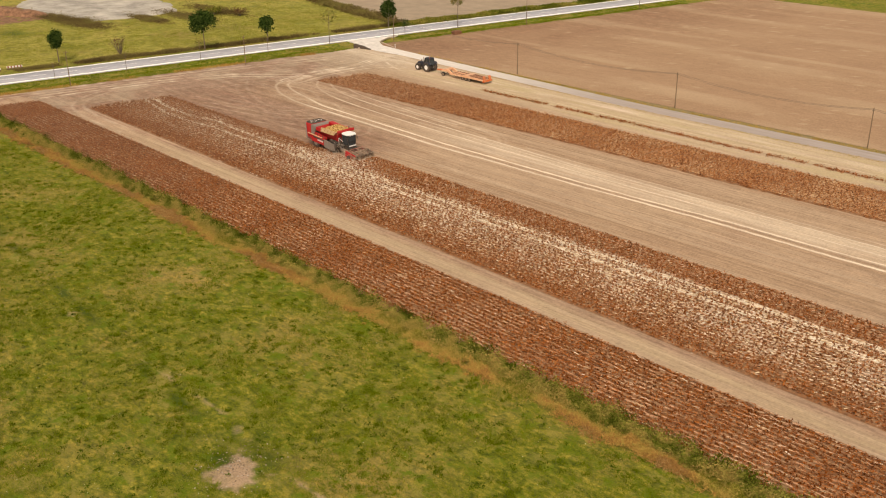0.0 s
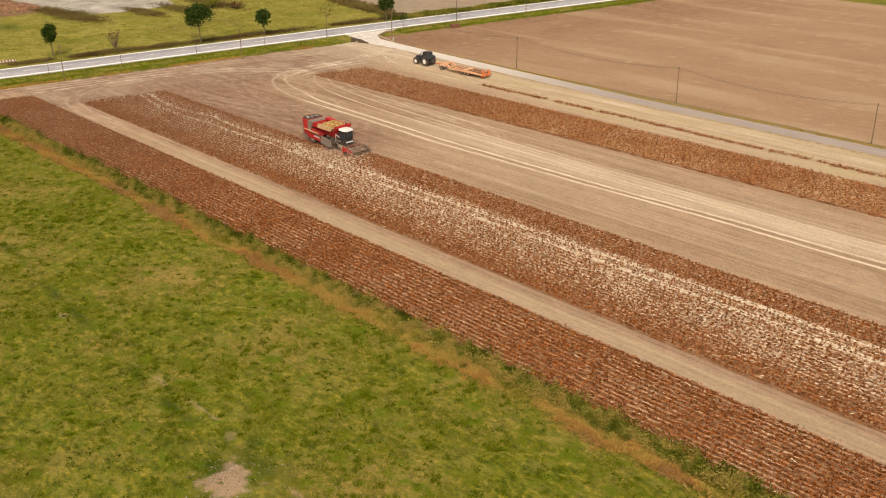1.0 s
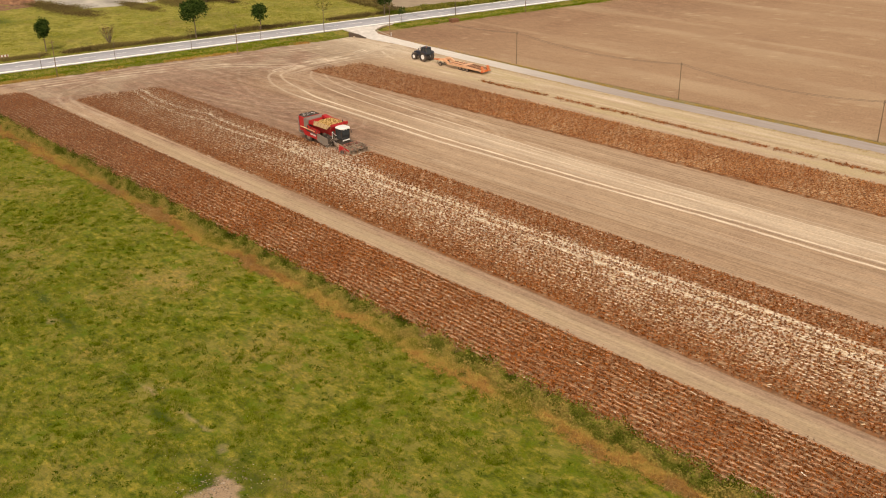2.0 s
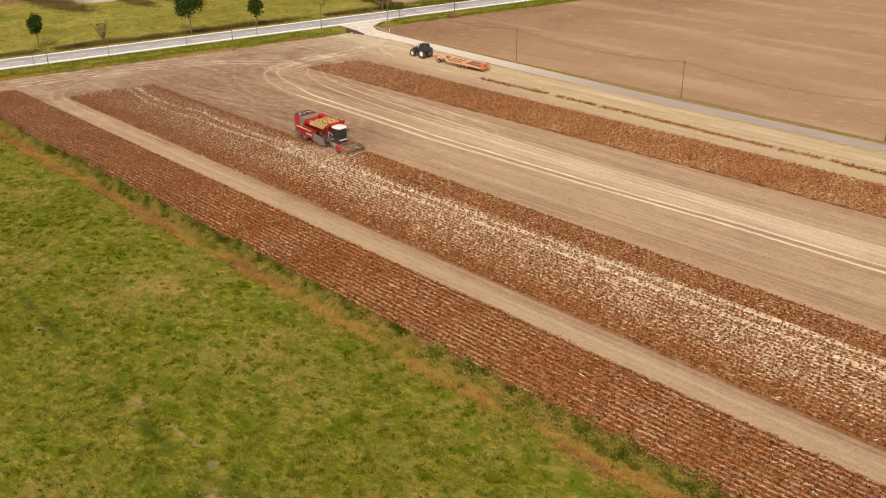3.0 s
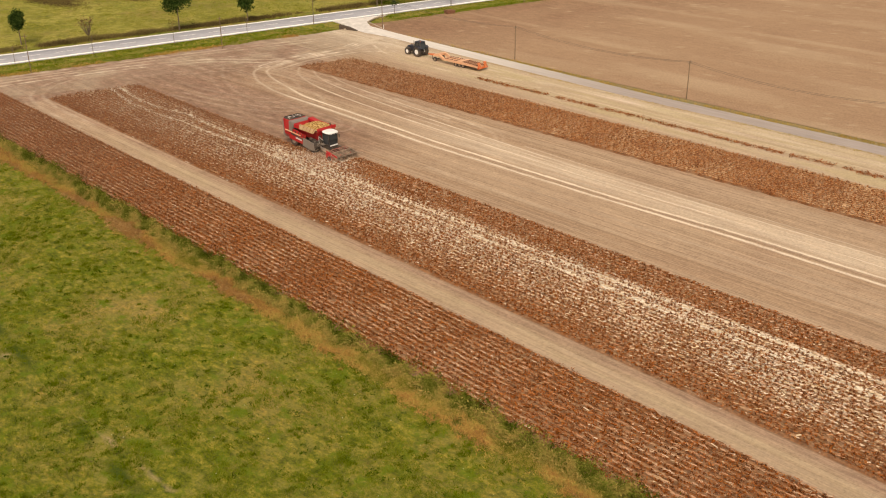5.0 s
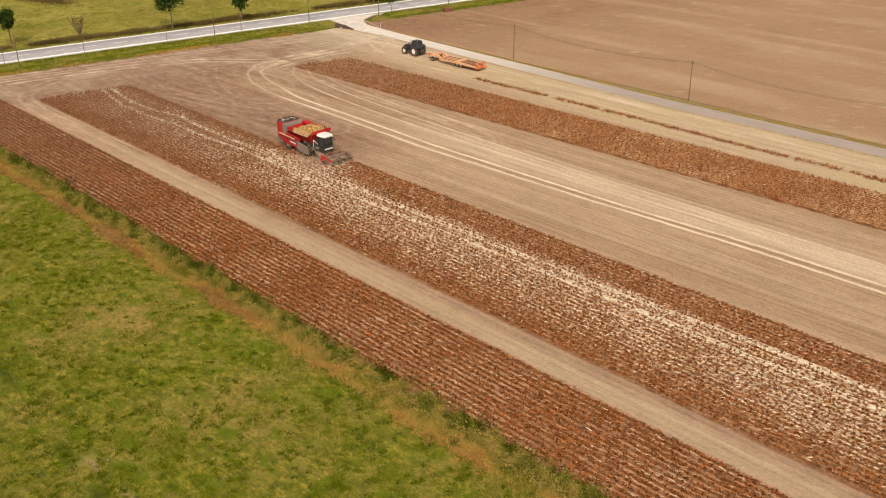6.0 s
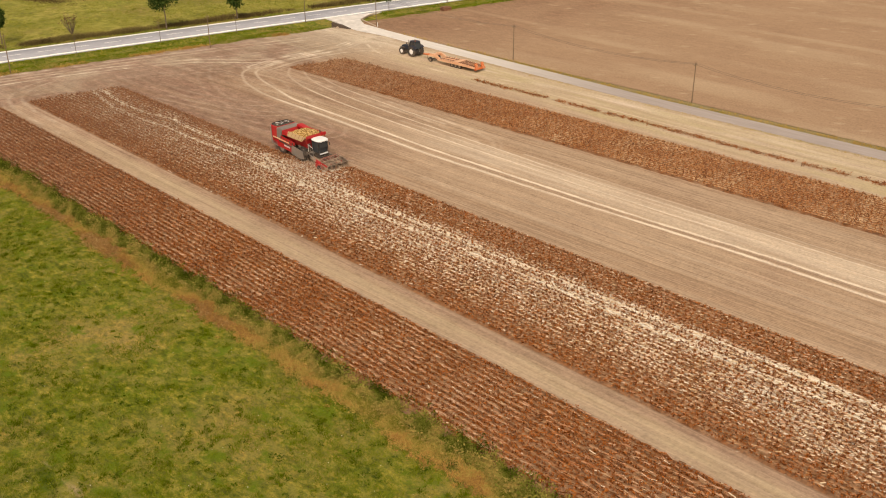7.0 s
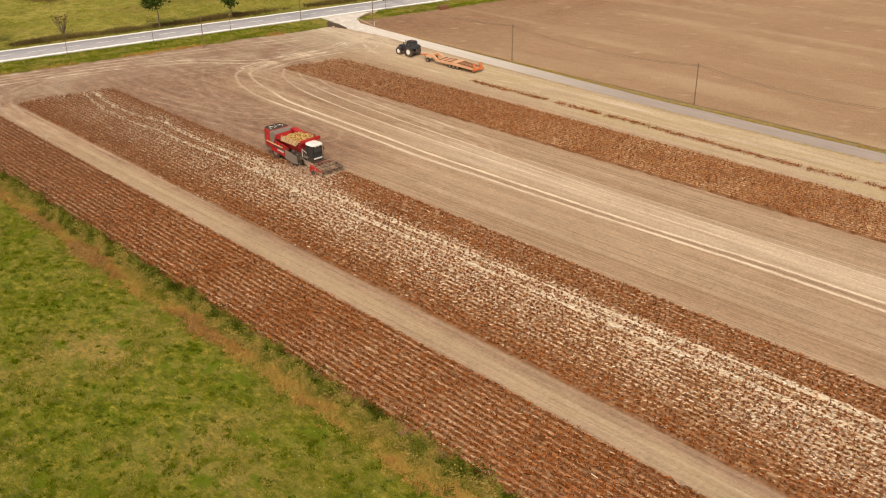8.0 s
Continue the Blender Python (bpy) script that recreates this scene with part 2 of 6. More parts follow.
def wy(x, v, skew=SKEW):
    """World y of the field line v at x: the drills run a little askew of the x axis."""
    return v - skew * (x + 90)


def mesh_object(name, verts, faces, mat, attrs=None, smooth=False):
    me = bpy.data.meshes.new(name)
    verts = np.asarray(verts, dtype=np.float32)
    faces = np.asarray(faces, dtype=np.int32)
    n, k = faces.shape
    me.vertices.add(len(verts))
    me.vertices.foreach_set("co", verts.ravel())
    me.loops.add(n * k)
    me.loops.foreach_set("vertex_index", faces.ravel())
    me.polygons.add(n)
    me.polygons.foreach_set("loop_start", np.arange(0, n * k, k, dtype=np.int32))
    for key, value in (attrs or {}).items():
        a = me.attributes.new(key, "FLOAT", "POINT")
        a.data.foreach_set("value", np.ascontiguousarray(value, dtype=np.float32))
    me.update(calc_edges=True)
    me.polygons.foreach_set("use_smooth", np.full(n, smooth))
    me.materials.append(mat)
    return new(name, me)


def sheet(name, xs, vs, height, mat, attrs=None, place=None):
    """A grid over xs by vs; place(X, V) gives world x and y, height(X, V) the z."""
    X, V = np.meshgrid(xs, vs, indexing="ij")
    px, py = place(X, V) if place else (X, V)
    verts = np.stack([px, py, height(X, V)], -1).reshape(-1, 3)
    i = np.arange(len(xs) * len(vs)).reshape(len(xs), len(vs))
    faces = np.stack([i[:-1, :-1], i[1:, :-1], i[1:, 1:], i[:-1, 1:]], -1).reshape(-1, 4)
    return mesh_object(name, verts, faces, mat, {k: f(X, V).ravel() for k, f in (attrs or {}).items()}, True)


RNG = np.random.default_rng(7)


def value_noise(x, y, scale, seed):
    """Smooth noise from 0 to 1 over arrays of places."""
    r = np.random.default_rng(seed).random((256, 256))
    u, w = x / scale, y / scale
    iu, iw = np.floor(u).astype(int), np.floor(w).astype(int)
    fu, fw = u - iu, w - iw
    fu, fw = fu * fu * (3 - 2 * fu), fw * fw * (3 - 2 * fw)
    a, b = r[iu % 256, iw % 256], r[(iu + 1) % 256, iw % 256]
    c, d = r[iu % 256, (iw + 1) % 256], r[(iu + 1) % 256, (iw + 1) % 256]
    return (a * (1 - fu) + b * fu) * (1 - fw) + (c * (1 - fu) + d * fu) * fw


def blades(name, px, py, pz, per, height, width, spread, mat, lean=0.5, tint=None):
    """Grass: at each place a few narrow upright triangles."""
    n = len(px) * per
    bx = np.repeat(px, per) + RNG.normal(0, spread, n)
    by = np.repeat(py, per) + RNG.normal(0, spread, n)
    bz = np.repeat(pz, per)
    h = np.repeat(np.broadcast_to(height, px.shape), per) * RNG.uniform(0.5, 1.15, n)
    a, w = RNG.uniform(0, 2 * np.pi, n), width * RNG.uniform(0.6, 1.3, n)
    dx, dy = np.cos(a) * w / 2, np.sin(a) * w / 2
    lx, ly = RNG.normal(0, lean, n) * h, RNG.normal(0, lean, n) * h
    v = np.stack([np.stack([bx - dx, by - dy, bz - 0.03], -1), np.stack([bx + dx, by + dy, bz - 0.03], -1), np.stack([bx + lx, by + ly, bz + h], -1)], 1)
    tint = RNG.random(len(px)) if tint is None else tint
    return mesh_object(name, v.reshape(-1, 3), np.arange(3 * n).reshape(-1, 3), mat, {"clump": np.repeat(np.clip(tint, 0, 1), 3 * per)})


def leaf_quads(px, py, pz, size, tilt=0.7, slim=1.0):
    """Crumpled four-cornered leaves about the places given, turned every way."""
    n = len(px)
    a = RNG.uniform(0, 2 * np.pi, n)
    t1, t2 = RNG.normal(0, tilt, n), RNG.normal(0, tilt, n)
    s = size * RNG.uniform(0.6, 1.4, n)
    u = np.stack([np.cos(a) * np.cos(t1), np.sin(a) * np.cos(t1), np.sin(t1)], -1)
    w = np.stack([-np.sin(a) * np.cos(t2), np.cos(a) * np.cos(t2), np.sin(t2)], -1) * (slim * RNG.uniform(0.35, 0.75, n))[:, None]
    c = np.stack([px, py, pz], -1)
    k = s[:, None] / 2
    crump = RNG.normal(0, 0.18 * min(1, slim * 1.2), (n, 4, 3)) * s[:, None, None]
    v = np.stack([c - u * k, c + w * k, c + u * k, c - w * k], 1) + crump
    return v.reshape(-1, 3), np.arange(4 * n).reshape(-1, 4)


def part(name, bm, mat, parent=None, label=""):
    me = bpy.data.meshes.new(name)
    bmesh.ops.recalc_face_normals(bm, faces=bm.faces[:])
    bm.to_mesh(me)
    bm.free()
    me.materials.append(mat)
    ob = new(name, me)
    ob.parent = parent
    return tagged(ob, label)


def box(x0, x1, y0, y1, z0, z1, bevel=0.0, bm=None):
    bm = bm or bmesh.new()
    m = Matrix.LocRotScale(((x0 + x1) / 2, (y0 + y1) / 2, (z0 + z1) / 2), None, (x1 - x0, y1 - y0, z1 - z0))
    made = bmesh.ops.create_cube(bm, size=1, matrix=m)
    if bevel:
        edges = list({e for v in made["verts"] for e in v.link_edges})
        bmesh.ops.bevel(bm, geom=edges, offset=bevel, segments=2, affect="EDGES", clamp_overlap=True)
    return bm


def rod(a, b, r0, r1=None, seg=8, bm=None):
    bm = bm or bmesh.new()
    a, b = Vector(a), Vector(b)
    q = (b - a).to_track_quat("Z", "Y").to_matrix().to_4x4()
    bmesh.ops.create_cone(bm, cap_ends=True, segments=seg, radius1=r0, radius2=r0 if r1 is None else r1, depth=(b - a).length, matrix=Matrix.Translation((a + b) / 2) @ q)
    return bm


def slab(profile, y0, y1, bevel=0.0, bm=None):
    """A side profile of (x, z) corners, drawn out from y0 to y1."""
    bm = bm or bmesh.new()
    one = [bm.verts.new((x, y0, z)) for x, z in profile]
    two = [bm.verts.new((x, y1, z)) for x, z in profile]
    faces = [bm.faces.new(one), bm.faces.new(two[::-1])]
    for i in range(len(profile)):
        j = (i + 1) % len(profile)
        faces.append(bm.faces.new((one[j], one[i], two[i], two[j])))
    if bevel:
        bmesh.ops.bevel(bm, geom=list({e for f in faces for e in f.edges}), offset=bevel, segments=2, affect="EDGES", clamp_overlap=True)
    return bm


def tyre_mesh(r, w, lugs=18):
    """A lugged tyre on the y axis, centred on the origin."""
    bm = bmesh.new()
    prof = [(0.49 * r, -0.40 * w), (0.86 * r, -0.5 * w), (0.95 * r, -0.40 * w), (0.96 * r, 0), (0.95 * r, 0.40 * w), (0.86 * r, 0.5 * w), (0.49 * r, 0.40 * w)]
    n = 32
    rings = [[bm.verts.new((p * math.cos(2 * math.pi * i / n), q, p * math.sin(2 * math.pi * i / n))) for p, q in prof] for i in range(n)]
    for i in range(n):
        for k in range(len(prof) - 1):
            bm.faces.new((rings[i][k], rings[i][k + 1], rings[(i + 1) % n][k + 1], rings[(i + 1) % n][k]))
    for i in range(lugs):
        for side in (-1, 1):
            a = 2 * math.pi * (i + (0.25 if side > 0 else -0.25)) / lugs
            m = Matrix.Rotation(-a, 4, "Y") @ Matrix.Translation((0.965 * r, side * 0.23 * w, 0)) @ Matrix.Rotation(side * 0.6, 4, "X")
            bmesh.ops.create_cube(bm, size=1, matrix=m @ Matrix.Diagonal((0.08 * r, 0.46 * w, 0.07 * r, 1)))
    return bm


def rim_mesh(r, w):
    bm = bmesh.new()
    for y in (-0.36 * w, 0.36 * w):
        rod((0, y - 0.02, 0), (0, y + 0.02, 0), r * 0.50, None, 24, bm)
    rod((0, -0.4 * w, 0), (0, 0.4 * w, 0), r * 0.2, None, 12, bm)
    for i in range(8):
        a = 2 * math.pi * i / 8
        rod((0.13 * r * math.cos(a), -0.43 * w, 0.13 * r * math.sin(a)), (0.13 * r * math.cos(a), 0.43 * w, 0.13 * r * math.sin(a)), 0.02 * r, None, 6, bm)
    return bm


def wheel(parent, x, y, r, w, rim_mat):
    hub = part("wheel", rod((0, -0.3 * w, 0), (0, 0.3 * w, 0), 0.12 * r, None, 10), DARK_METAL, parent)
    hub.location = (x, y, r)
    part("tyre", tyre_mesh(r, w), RUBBER, hub)
    part("rim", rim_mesh(r, w), rim_mat, hub)
    return hub


def thing(name, x, y, z=0.0, turn=0.0, label="", category="", group=""):
    e = new(name)
    e.matrix_world = pose(x, y, z, 0, 0, turn)
    return tagged(e, label, category, group)

# ---- the land ----
ROAD0, ROAD_D = np.array([-186.5, 66.1]), np.array([0.2178, 0.9760])
ROAD_N = np.array([-ROAD_D[1], ROAD_D[0]])


def along(s, w):
    """World x, y at s metres along the road and w metres to its far side from the near edge."""
    return ROAD0[0] + s * ROAD_D[0] + w * ROAD_N[0], ROAD0[1] + s * ROAD_D[1] + w * ROAD_N[1]


def off_road(x, y):
    """Distance w of a place from the road's near edge, positive beyond it."""
    return (x - ROAD0[0]) * ROAD_N[0] + (y - ROAD0[1]) * ROAD_N[1]


def hump(a, centre, half):
    return np.clip(1 - np.abs(a - centre) / half, 0, 1)


def soft_step(a, lo, hi):
    t = np.clip((a - lo) / (hi - lo), 0, 1)
    return t * t * (3 - 2 * t)


def ground_z(x, y):
    v = y + SKEW * (x + 90)
    dip = -0.55 * hump(v, 53.4, 1.7) * soft_step(-x, -400, -300)
    w = off_road(x, y)
    dip = dip - 0.35 * hump(w, -3.2, 2.0) * (np.abs(x) < 400)
    return dip + 0.10 * (value_noise(x, y, 1.1, 3) - 0.5) * ((y < 51) & (np.abs(x) < 260)) - 0.02


def bare_patch(x, y):
    """A trampled three-cornered spot with ragged edges, and worn places along an old path."""
    n = value_noise(x, y, 0.5, 5) * 0.6 + value_noise(x, y, 1.5, 6) * 0.9
    inside = np.full(x.shape, 9.0)
    corners = [(-54.6, 30.9), (-52.3, 25.2), (-48.6, 25.9), (-47.6, 30.2)]
    for (ax, ay), (bx, by) in zip(corners, corners[1:] + corners[:1]):
        inside = np.minimum(inside, ((bx - ax) * (y - ay) - (by - ay) * (x - ax)) / math.hypot(bx - ax, by - ay))
    one = np.clip(1.75 + 1.2 * inside - 2.6 * n - 0.7 * value_noise(x, y, 0.3, 4), 0, 1) * (0.7 + 0.3 * value_noise(x, y, 0.7, 14))
    wisps = np.clip(1.2 * hump(y - 30.3 - 0.04 * (x + 46), 0, 0.9) * (x > -50) * (x < -43) - 0.1 - 1.2 * n, 0, 0.7) + np.clip(1.2 - np.hypot((x + 55.2) / 1.6, (y - 31.0) / 1.1) - 1.3 * n, 0, 0.3)
    path = np.clip(1.3 * hump(y - 31.7 - 0.02 * (x + 60), 0, 0.8) * (x > -72) * (x < -58) - 0.3 - 1.0 * n, 0, 0.45)
    spot = 0.6 * np.clip(1.5 - np.hypot((x + 84.6) / 1.3, (y - 31.4) / 0.8) - 0.6 * n, 0, 1)
    lane_side = 0.55 * np.clip(1.3 - np.abs(y - 138.7) / 1.4, 0, 1) * (x > -150) * (x < 60)
    return np.clip(np.maximum.reduce([one, wisps, path, spot, lane_side]), 0, 1)


gx = np.concatenate([np.linspace(-2500, -256, 9), np.arange(-250, -150, 2.5), np.arange(-150, -75, 0.7), np.arange(-75, -42, 0.22), np.arange(-42, -20, 0.7), np.arange(-19, 60, 4), np.linspace(70, 2500, 9)])
gy = np.concatenate([np.linspace(-2500, -30, 9), np.arange(-24, 10, 2.0), np.arange(10, 24, 0.4), np.arange(24, 34, 0.22), np.arange(34, 57, 0.4), np.arange(57.5, 270, 2.2), np.linspace(280, 2500, 9)])
def dry_band(x, y):
    """Dead grass along the ditch and the outer edge of the verge."""
    v = y + SKEW * (x + 90)
    n = value_noise(x, y, 2.0, 8) + 0.5 * value_noise(x, y, 0.8, 9)
    ditch = 0.75 * np.clip(1.4 - np.abs(v - 52.8) / 1.1 - 1.2 * (n - 0.5), 0, 1) * (x < 300) * (x > -178)
    w = off_road(x, y)
    verge = 0.7 * np.clip(1.4 - np.abs(w + 8.0) / 1.0 - 0.8 * (n - 0.4), 0, 1) + 0.5 * np.clip(1.3 - np.abs(w - 12.5) / 1.8 - 0.6 * n, 0, 1)
    lane_side = 0.5 * np.clip(1.2 - np.abs(y - 138.6) / 1.6 - 0.3 * (n - 0.5), 0, 1) * (x > -156) * (x < 60)
    trodden = 0.6 * np.clip(1.5 - np.hypot((x + 49.5) / 4.2, (y - 31.0) / 1.6) - 0.7 * n, 0, 1)
    ditch = np.maximum(ditch, trodden)
    return np.clip(np.maximum.reduce([ditch, verge * (np.abs(x) < 400), lane_side]), 0, 1) * 0.85


def lush_band(x, y):
    """Rank dark grass round the bare spot and along the old path."""
    n = value_noise(x, y, 1.4, 18)
    ring = 0.9 * np.clip(1.35 - np.hypot((x + 52.0) / 4.2, (y - 28.8) / 4.6) - 0.9 * (1 - n), 0, 1) + 0.7 * np.clip(1.2 - np.hypot((x + 57.5) / 3.0, (y - 27.6) / 2.2) - 0.8 * (1 - n), 0, 1)
    path = 0.9 * np.clip(1.2 - np.abs(y - 32.4 + 0.10 * (x + 84.6)) / 0.7, 0, 1) * np.clip(2.2 * value_noise(x, y, 3.0, 19) - 0.8, 0, 1) * (x < -55) * (x > -125)
    pond = 0.8 * np.clip(1.6 - np.hypot((x + 237.7) / 4.2, (y - 89.7) / 2.6) - 0.3 * n, 0, 1)
    return np.clip(np.maximum.reduce([ring, path, pond]), 0, 1)


ground = sheet("ground", gx, gy, ground_z, GRASS, {"bare": bare_patch, "dry": dry_band, "lush": lush_band, "pasture": lambda X, V: 0.8 * soft_step(off_road(X, V), 9.5, 14) * (np.abs(X) < 600) * (0.5 + 0.6 * value_noise(X, V, 9, 10))})
tagged(ground, "patchy green meadow grass with straw tints and a bare spot", "meadow", kind="structure")

# the potato field: drills, bare strips and the west headland
CROPS = [(55.3, 15, -171.0, 0.02), (68.7, 28, -158.0, 0.02), (111.0, 17, -145.0, -0.015)]   # first drill, count, west end, skew
DRILL = 0.61
HARV_X, HARV_V = -101.2, 82.4        # how far the machine has come, and the drills that it lifts


def drill_wave(v, first, count):
    inside = (v > first - 0.3) & (v < first + DRILL * (count - 1) + 0.3)
    return inside * (0.5 + 0.5 * np.cos(2 * np.pi * (v - first) / DRILL))


def west_end(first, west, v):
    return west + 0.24 * (v - first)


def field_z(x, v):
    z = 0.03 + 0.03 * value_noise(x, v, 0.7, 11) + 0.05 * value_noise(x, v, 0.9, 12) * (v > 87)
    for first, count, west, skew in CROPS:
        c = v - (SKEW - skew) * (x + 90)
        grown = soft_step(x - west_end(first, west, c), -0.5, 0.8)
        if first == CROPS[1][0]:
            grown = grown * np.where(v > HARV_V, soft_step(x, HARV_X - 1, HARV_X), 1)
        z = z + 0.11 * drill_wave(c, first, count) * grown
    return z


def near_path(x, y, points):
    """Distance of each place from a line through the points given."""
    best = np.full(x.shape, 1e9)
    last = len(points) - 2
    for i, ((ax, ay), (bx, by)) in enumerate(zip(points[:-1], points[1:])):
        dx, dy = bx - ax, by - ay
        t = ((x - ax) * dx + (y - ay) * dy) / (dx * dx + dy * dy)
        past = ((t < 0) & (i == 0)) | ((t > 1) & (i == last))
        t = np.clip(t, 0, 1)
        best = np.minimum(best, np.where(past, 1e9, np.hypot(x - ax - t * dx, y - ay - t * dy)))
    return best


def bowed(points, n=10):
    """A smooth line through a few corners."""
    p = np.array(points, float)
    p = np.vstack([2 * p[0] - p[1], p, 2 * p[-1] - p[-2]])
    out = []
    for i in range(1, len(p) - 2):
        for t in np.linspace(0, 1, n, endpoint=False):
            a, b, c, d = p[i - 1], p[i], p[i + 1], p[i + 2]
            out.append(0.5 * (2 * b + (c - a) * t + (2 * a - 5 * b + 4 * c - d) * t * t + (3 * b - a - 3 * c + d) * t ** 3))
    return out + [p[-2]]


TURNS = [
    (bowed([(-178, 58), (-173, 78), (-167, 100), (-160, 122), (-155, 134)]), 0.55),
    (bowed([(-140, 67.2), (-154, 67.6), (-163, 70.5), (-167, 80), (-162, 98), (-155, 116), (-153, 132)]), 0.35),
    (bowed([(-172, 67), (-168, 84), (-161, 100), (-152, 109), (-149, 120), (-152, 133)]), 0.7),
    (bowed([(-149.5, 105), (-150.5, 114), (-149, 126), (-153.5, 135)]), 0.8),
    (bowed([(-147, 106), (-148, 114), (-146.5, 124), (-142, 128.5), (-132, 129)]), 0.6),
    (bowed([(-157, 101), (-150, 96), (-140, 92), (-128, 90)]), 0.15),
    (bowed([(-158, 90), (-150, 104), (-144, 107), (-130, 106)]), 0.2),
    (bowed([(-146, 85.5), (-134, 88), (-126, 92), (-124, 97), (-130, 100), (-142, 99)]), 0.2),
    (bowed([(-152, 88), (-140, 90), (-131, 94), (-131, 98), (-140, 103), (-150, 101)]), 0.18),
    (bowed([(-130, 86), (-118, 88.5), (-112, 92), (-116, 95.5), (-128, 95)]), 0.16),
    (bowed([(-122, 107.2), (-110, 106.8), (-102, 106), (-96.5, 105.2), (-93.6, 103.3), (-94.8, 101.2), (-101, 100.4)]), 0.4),
    (bowed([(-154, 134), (-148, 131), (-139, 127.5), (-124, 126.8), (-105, 129.5)]), 0.6),
    (bowed([(-156, 133), (-146, 133.4), (-134, 131.6), (-110, 131.2)]), 0.7),
]


# wheelings down the lifted ground, which swing round on the headland: the line, its strength and half its width
WHEELINGS = [
    (bowed([(-150.5, 110), (-148.6, 103.2), (-144.2, 99.9), (-139.9, 98.3), (-134, 97.3), (-119, 96.8), (-99.5, 95.95), (-85, 96.1), (-70, 96.35), (-55, 96.95), (-20, 97.1)]), 1.0, 0.26),
    (bowed([(-149, 111), (-147.4, 105), (-144.1, 102.6), (-139.9, 101.2), (-134.1, 99.9), (-128, 98.8), (-114, 98.2), (-98, 97.5), (-85, 97.5), (-66, 97.7), (-52, 98.3), (-20, 98.9)]), 1.0, 0.26),
    (bowed([(-145, 110), (-141, 106.6), (-134, 104.2), (-122, 102.6), (-105, 101.6), (-88, 101.15), (-68, 100.7), (-50, 101.1), (-20, 100.9)]), 0.75, 0.20),
    (bowed([(-143, 111), (-136, 107.4), (-124, 105.4), (-108, 104.2), (-90, 103.4), (-75, 102.8), (-50, 103.05), (-20, 103.2)]), 0.65, 0.18),
    (bowed([(-141, 112), (-132, 108.6), (-118, 107.0), (-104, 106.2)]), 0.5, 0.18),
    (bowed([(-110, 103.0), (-90, 102.4), (-70, 102.0), (-50, 102.2), (-20, 102.2)]), 0.5, 0.16),
    (bowed([(-88, 104.4), (-70, 104.0), (-50, 104.1), (-20, 104.4)]), 0.38, 0.16),
    (bowed([(-96, 92.4), (-75, 92.2), (-50, 92.6), (-20, 92.9)]), 0.16, 0.3),
    (bowed([(-92, 89.6), (-72, 89.3), (-50, 89.4), (-20, 89.8)]), 0.16, 0.3),
]


def wheelings(x, y):
    total = np.zeros(x.shape)
    some = (y > 86) & (y < 114)
    sx, sy = x[some], y[some] + (value_noise(x[some] * 0.25, y[some] * 0.3, 2.5, 21) - 0.5) * 0.2
    for points, strength, half in WHEELINGS:
        total[some] = np.maximum(total[some], strength * np.clip(1.3 - near_path(sx, sy, points) / half, 0, 1))
    return total * (0.6 + 0.6 * value_noise(x * 0.4, y, 1.3, 32)) * (0.40 + 0.60 * soft_step(x, -140, -124))


def turn_tracks(x, y):
    total = np.zeros(x.shape)
    some = x < -85
    n = 0.15 + 1.1 * value_noise(x, y, 1.7, 38) * (0.5 + 0.8 * value_noise(x, y, 0.5, 48))
    for points, strength in TURNS:
        d = near_path(x[some], y[some], points)
        mark = np.maximum(np.clip(1.2 - np.abs(d - 0.95) / 0.42, 0, 1), 0.35 * np.clip(1.2 - np.abs(d - 2.0) / 0.35, 0, 1))
        total[some] = np.maximum(total[some], 0.85 * strength * mark)
    return total * n


def field_stubble(x, v):
    """Yellowed grass and weeds on the uncropped strip beside the lane."""
    path = 0.34 * np.clip(1.6 * hump(v, 65.9, 1.7), 0, 1) * (0.3 + 0.9 * value_noise(x * 0.2, v, 0.5, 26)) * soft_step(x, -150, -120)
    return np.clip(path + soft_step(v, 122.5, 124.5) * (0.0 + 1.0 * value_noise(x * 0.10, v, 0.7, 39)) * (0.4 + 0.8 * value_noise(x, v, 7, 40)) * soft_step(x, -150, -128), 0, 0.9)


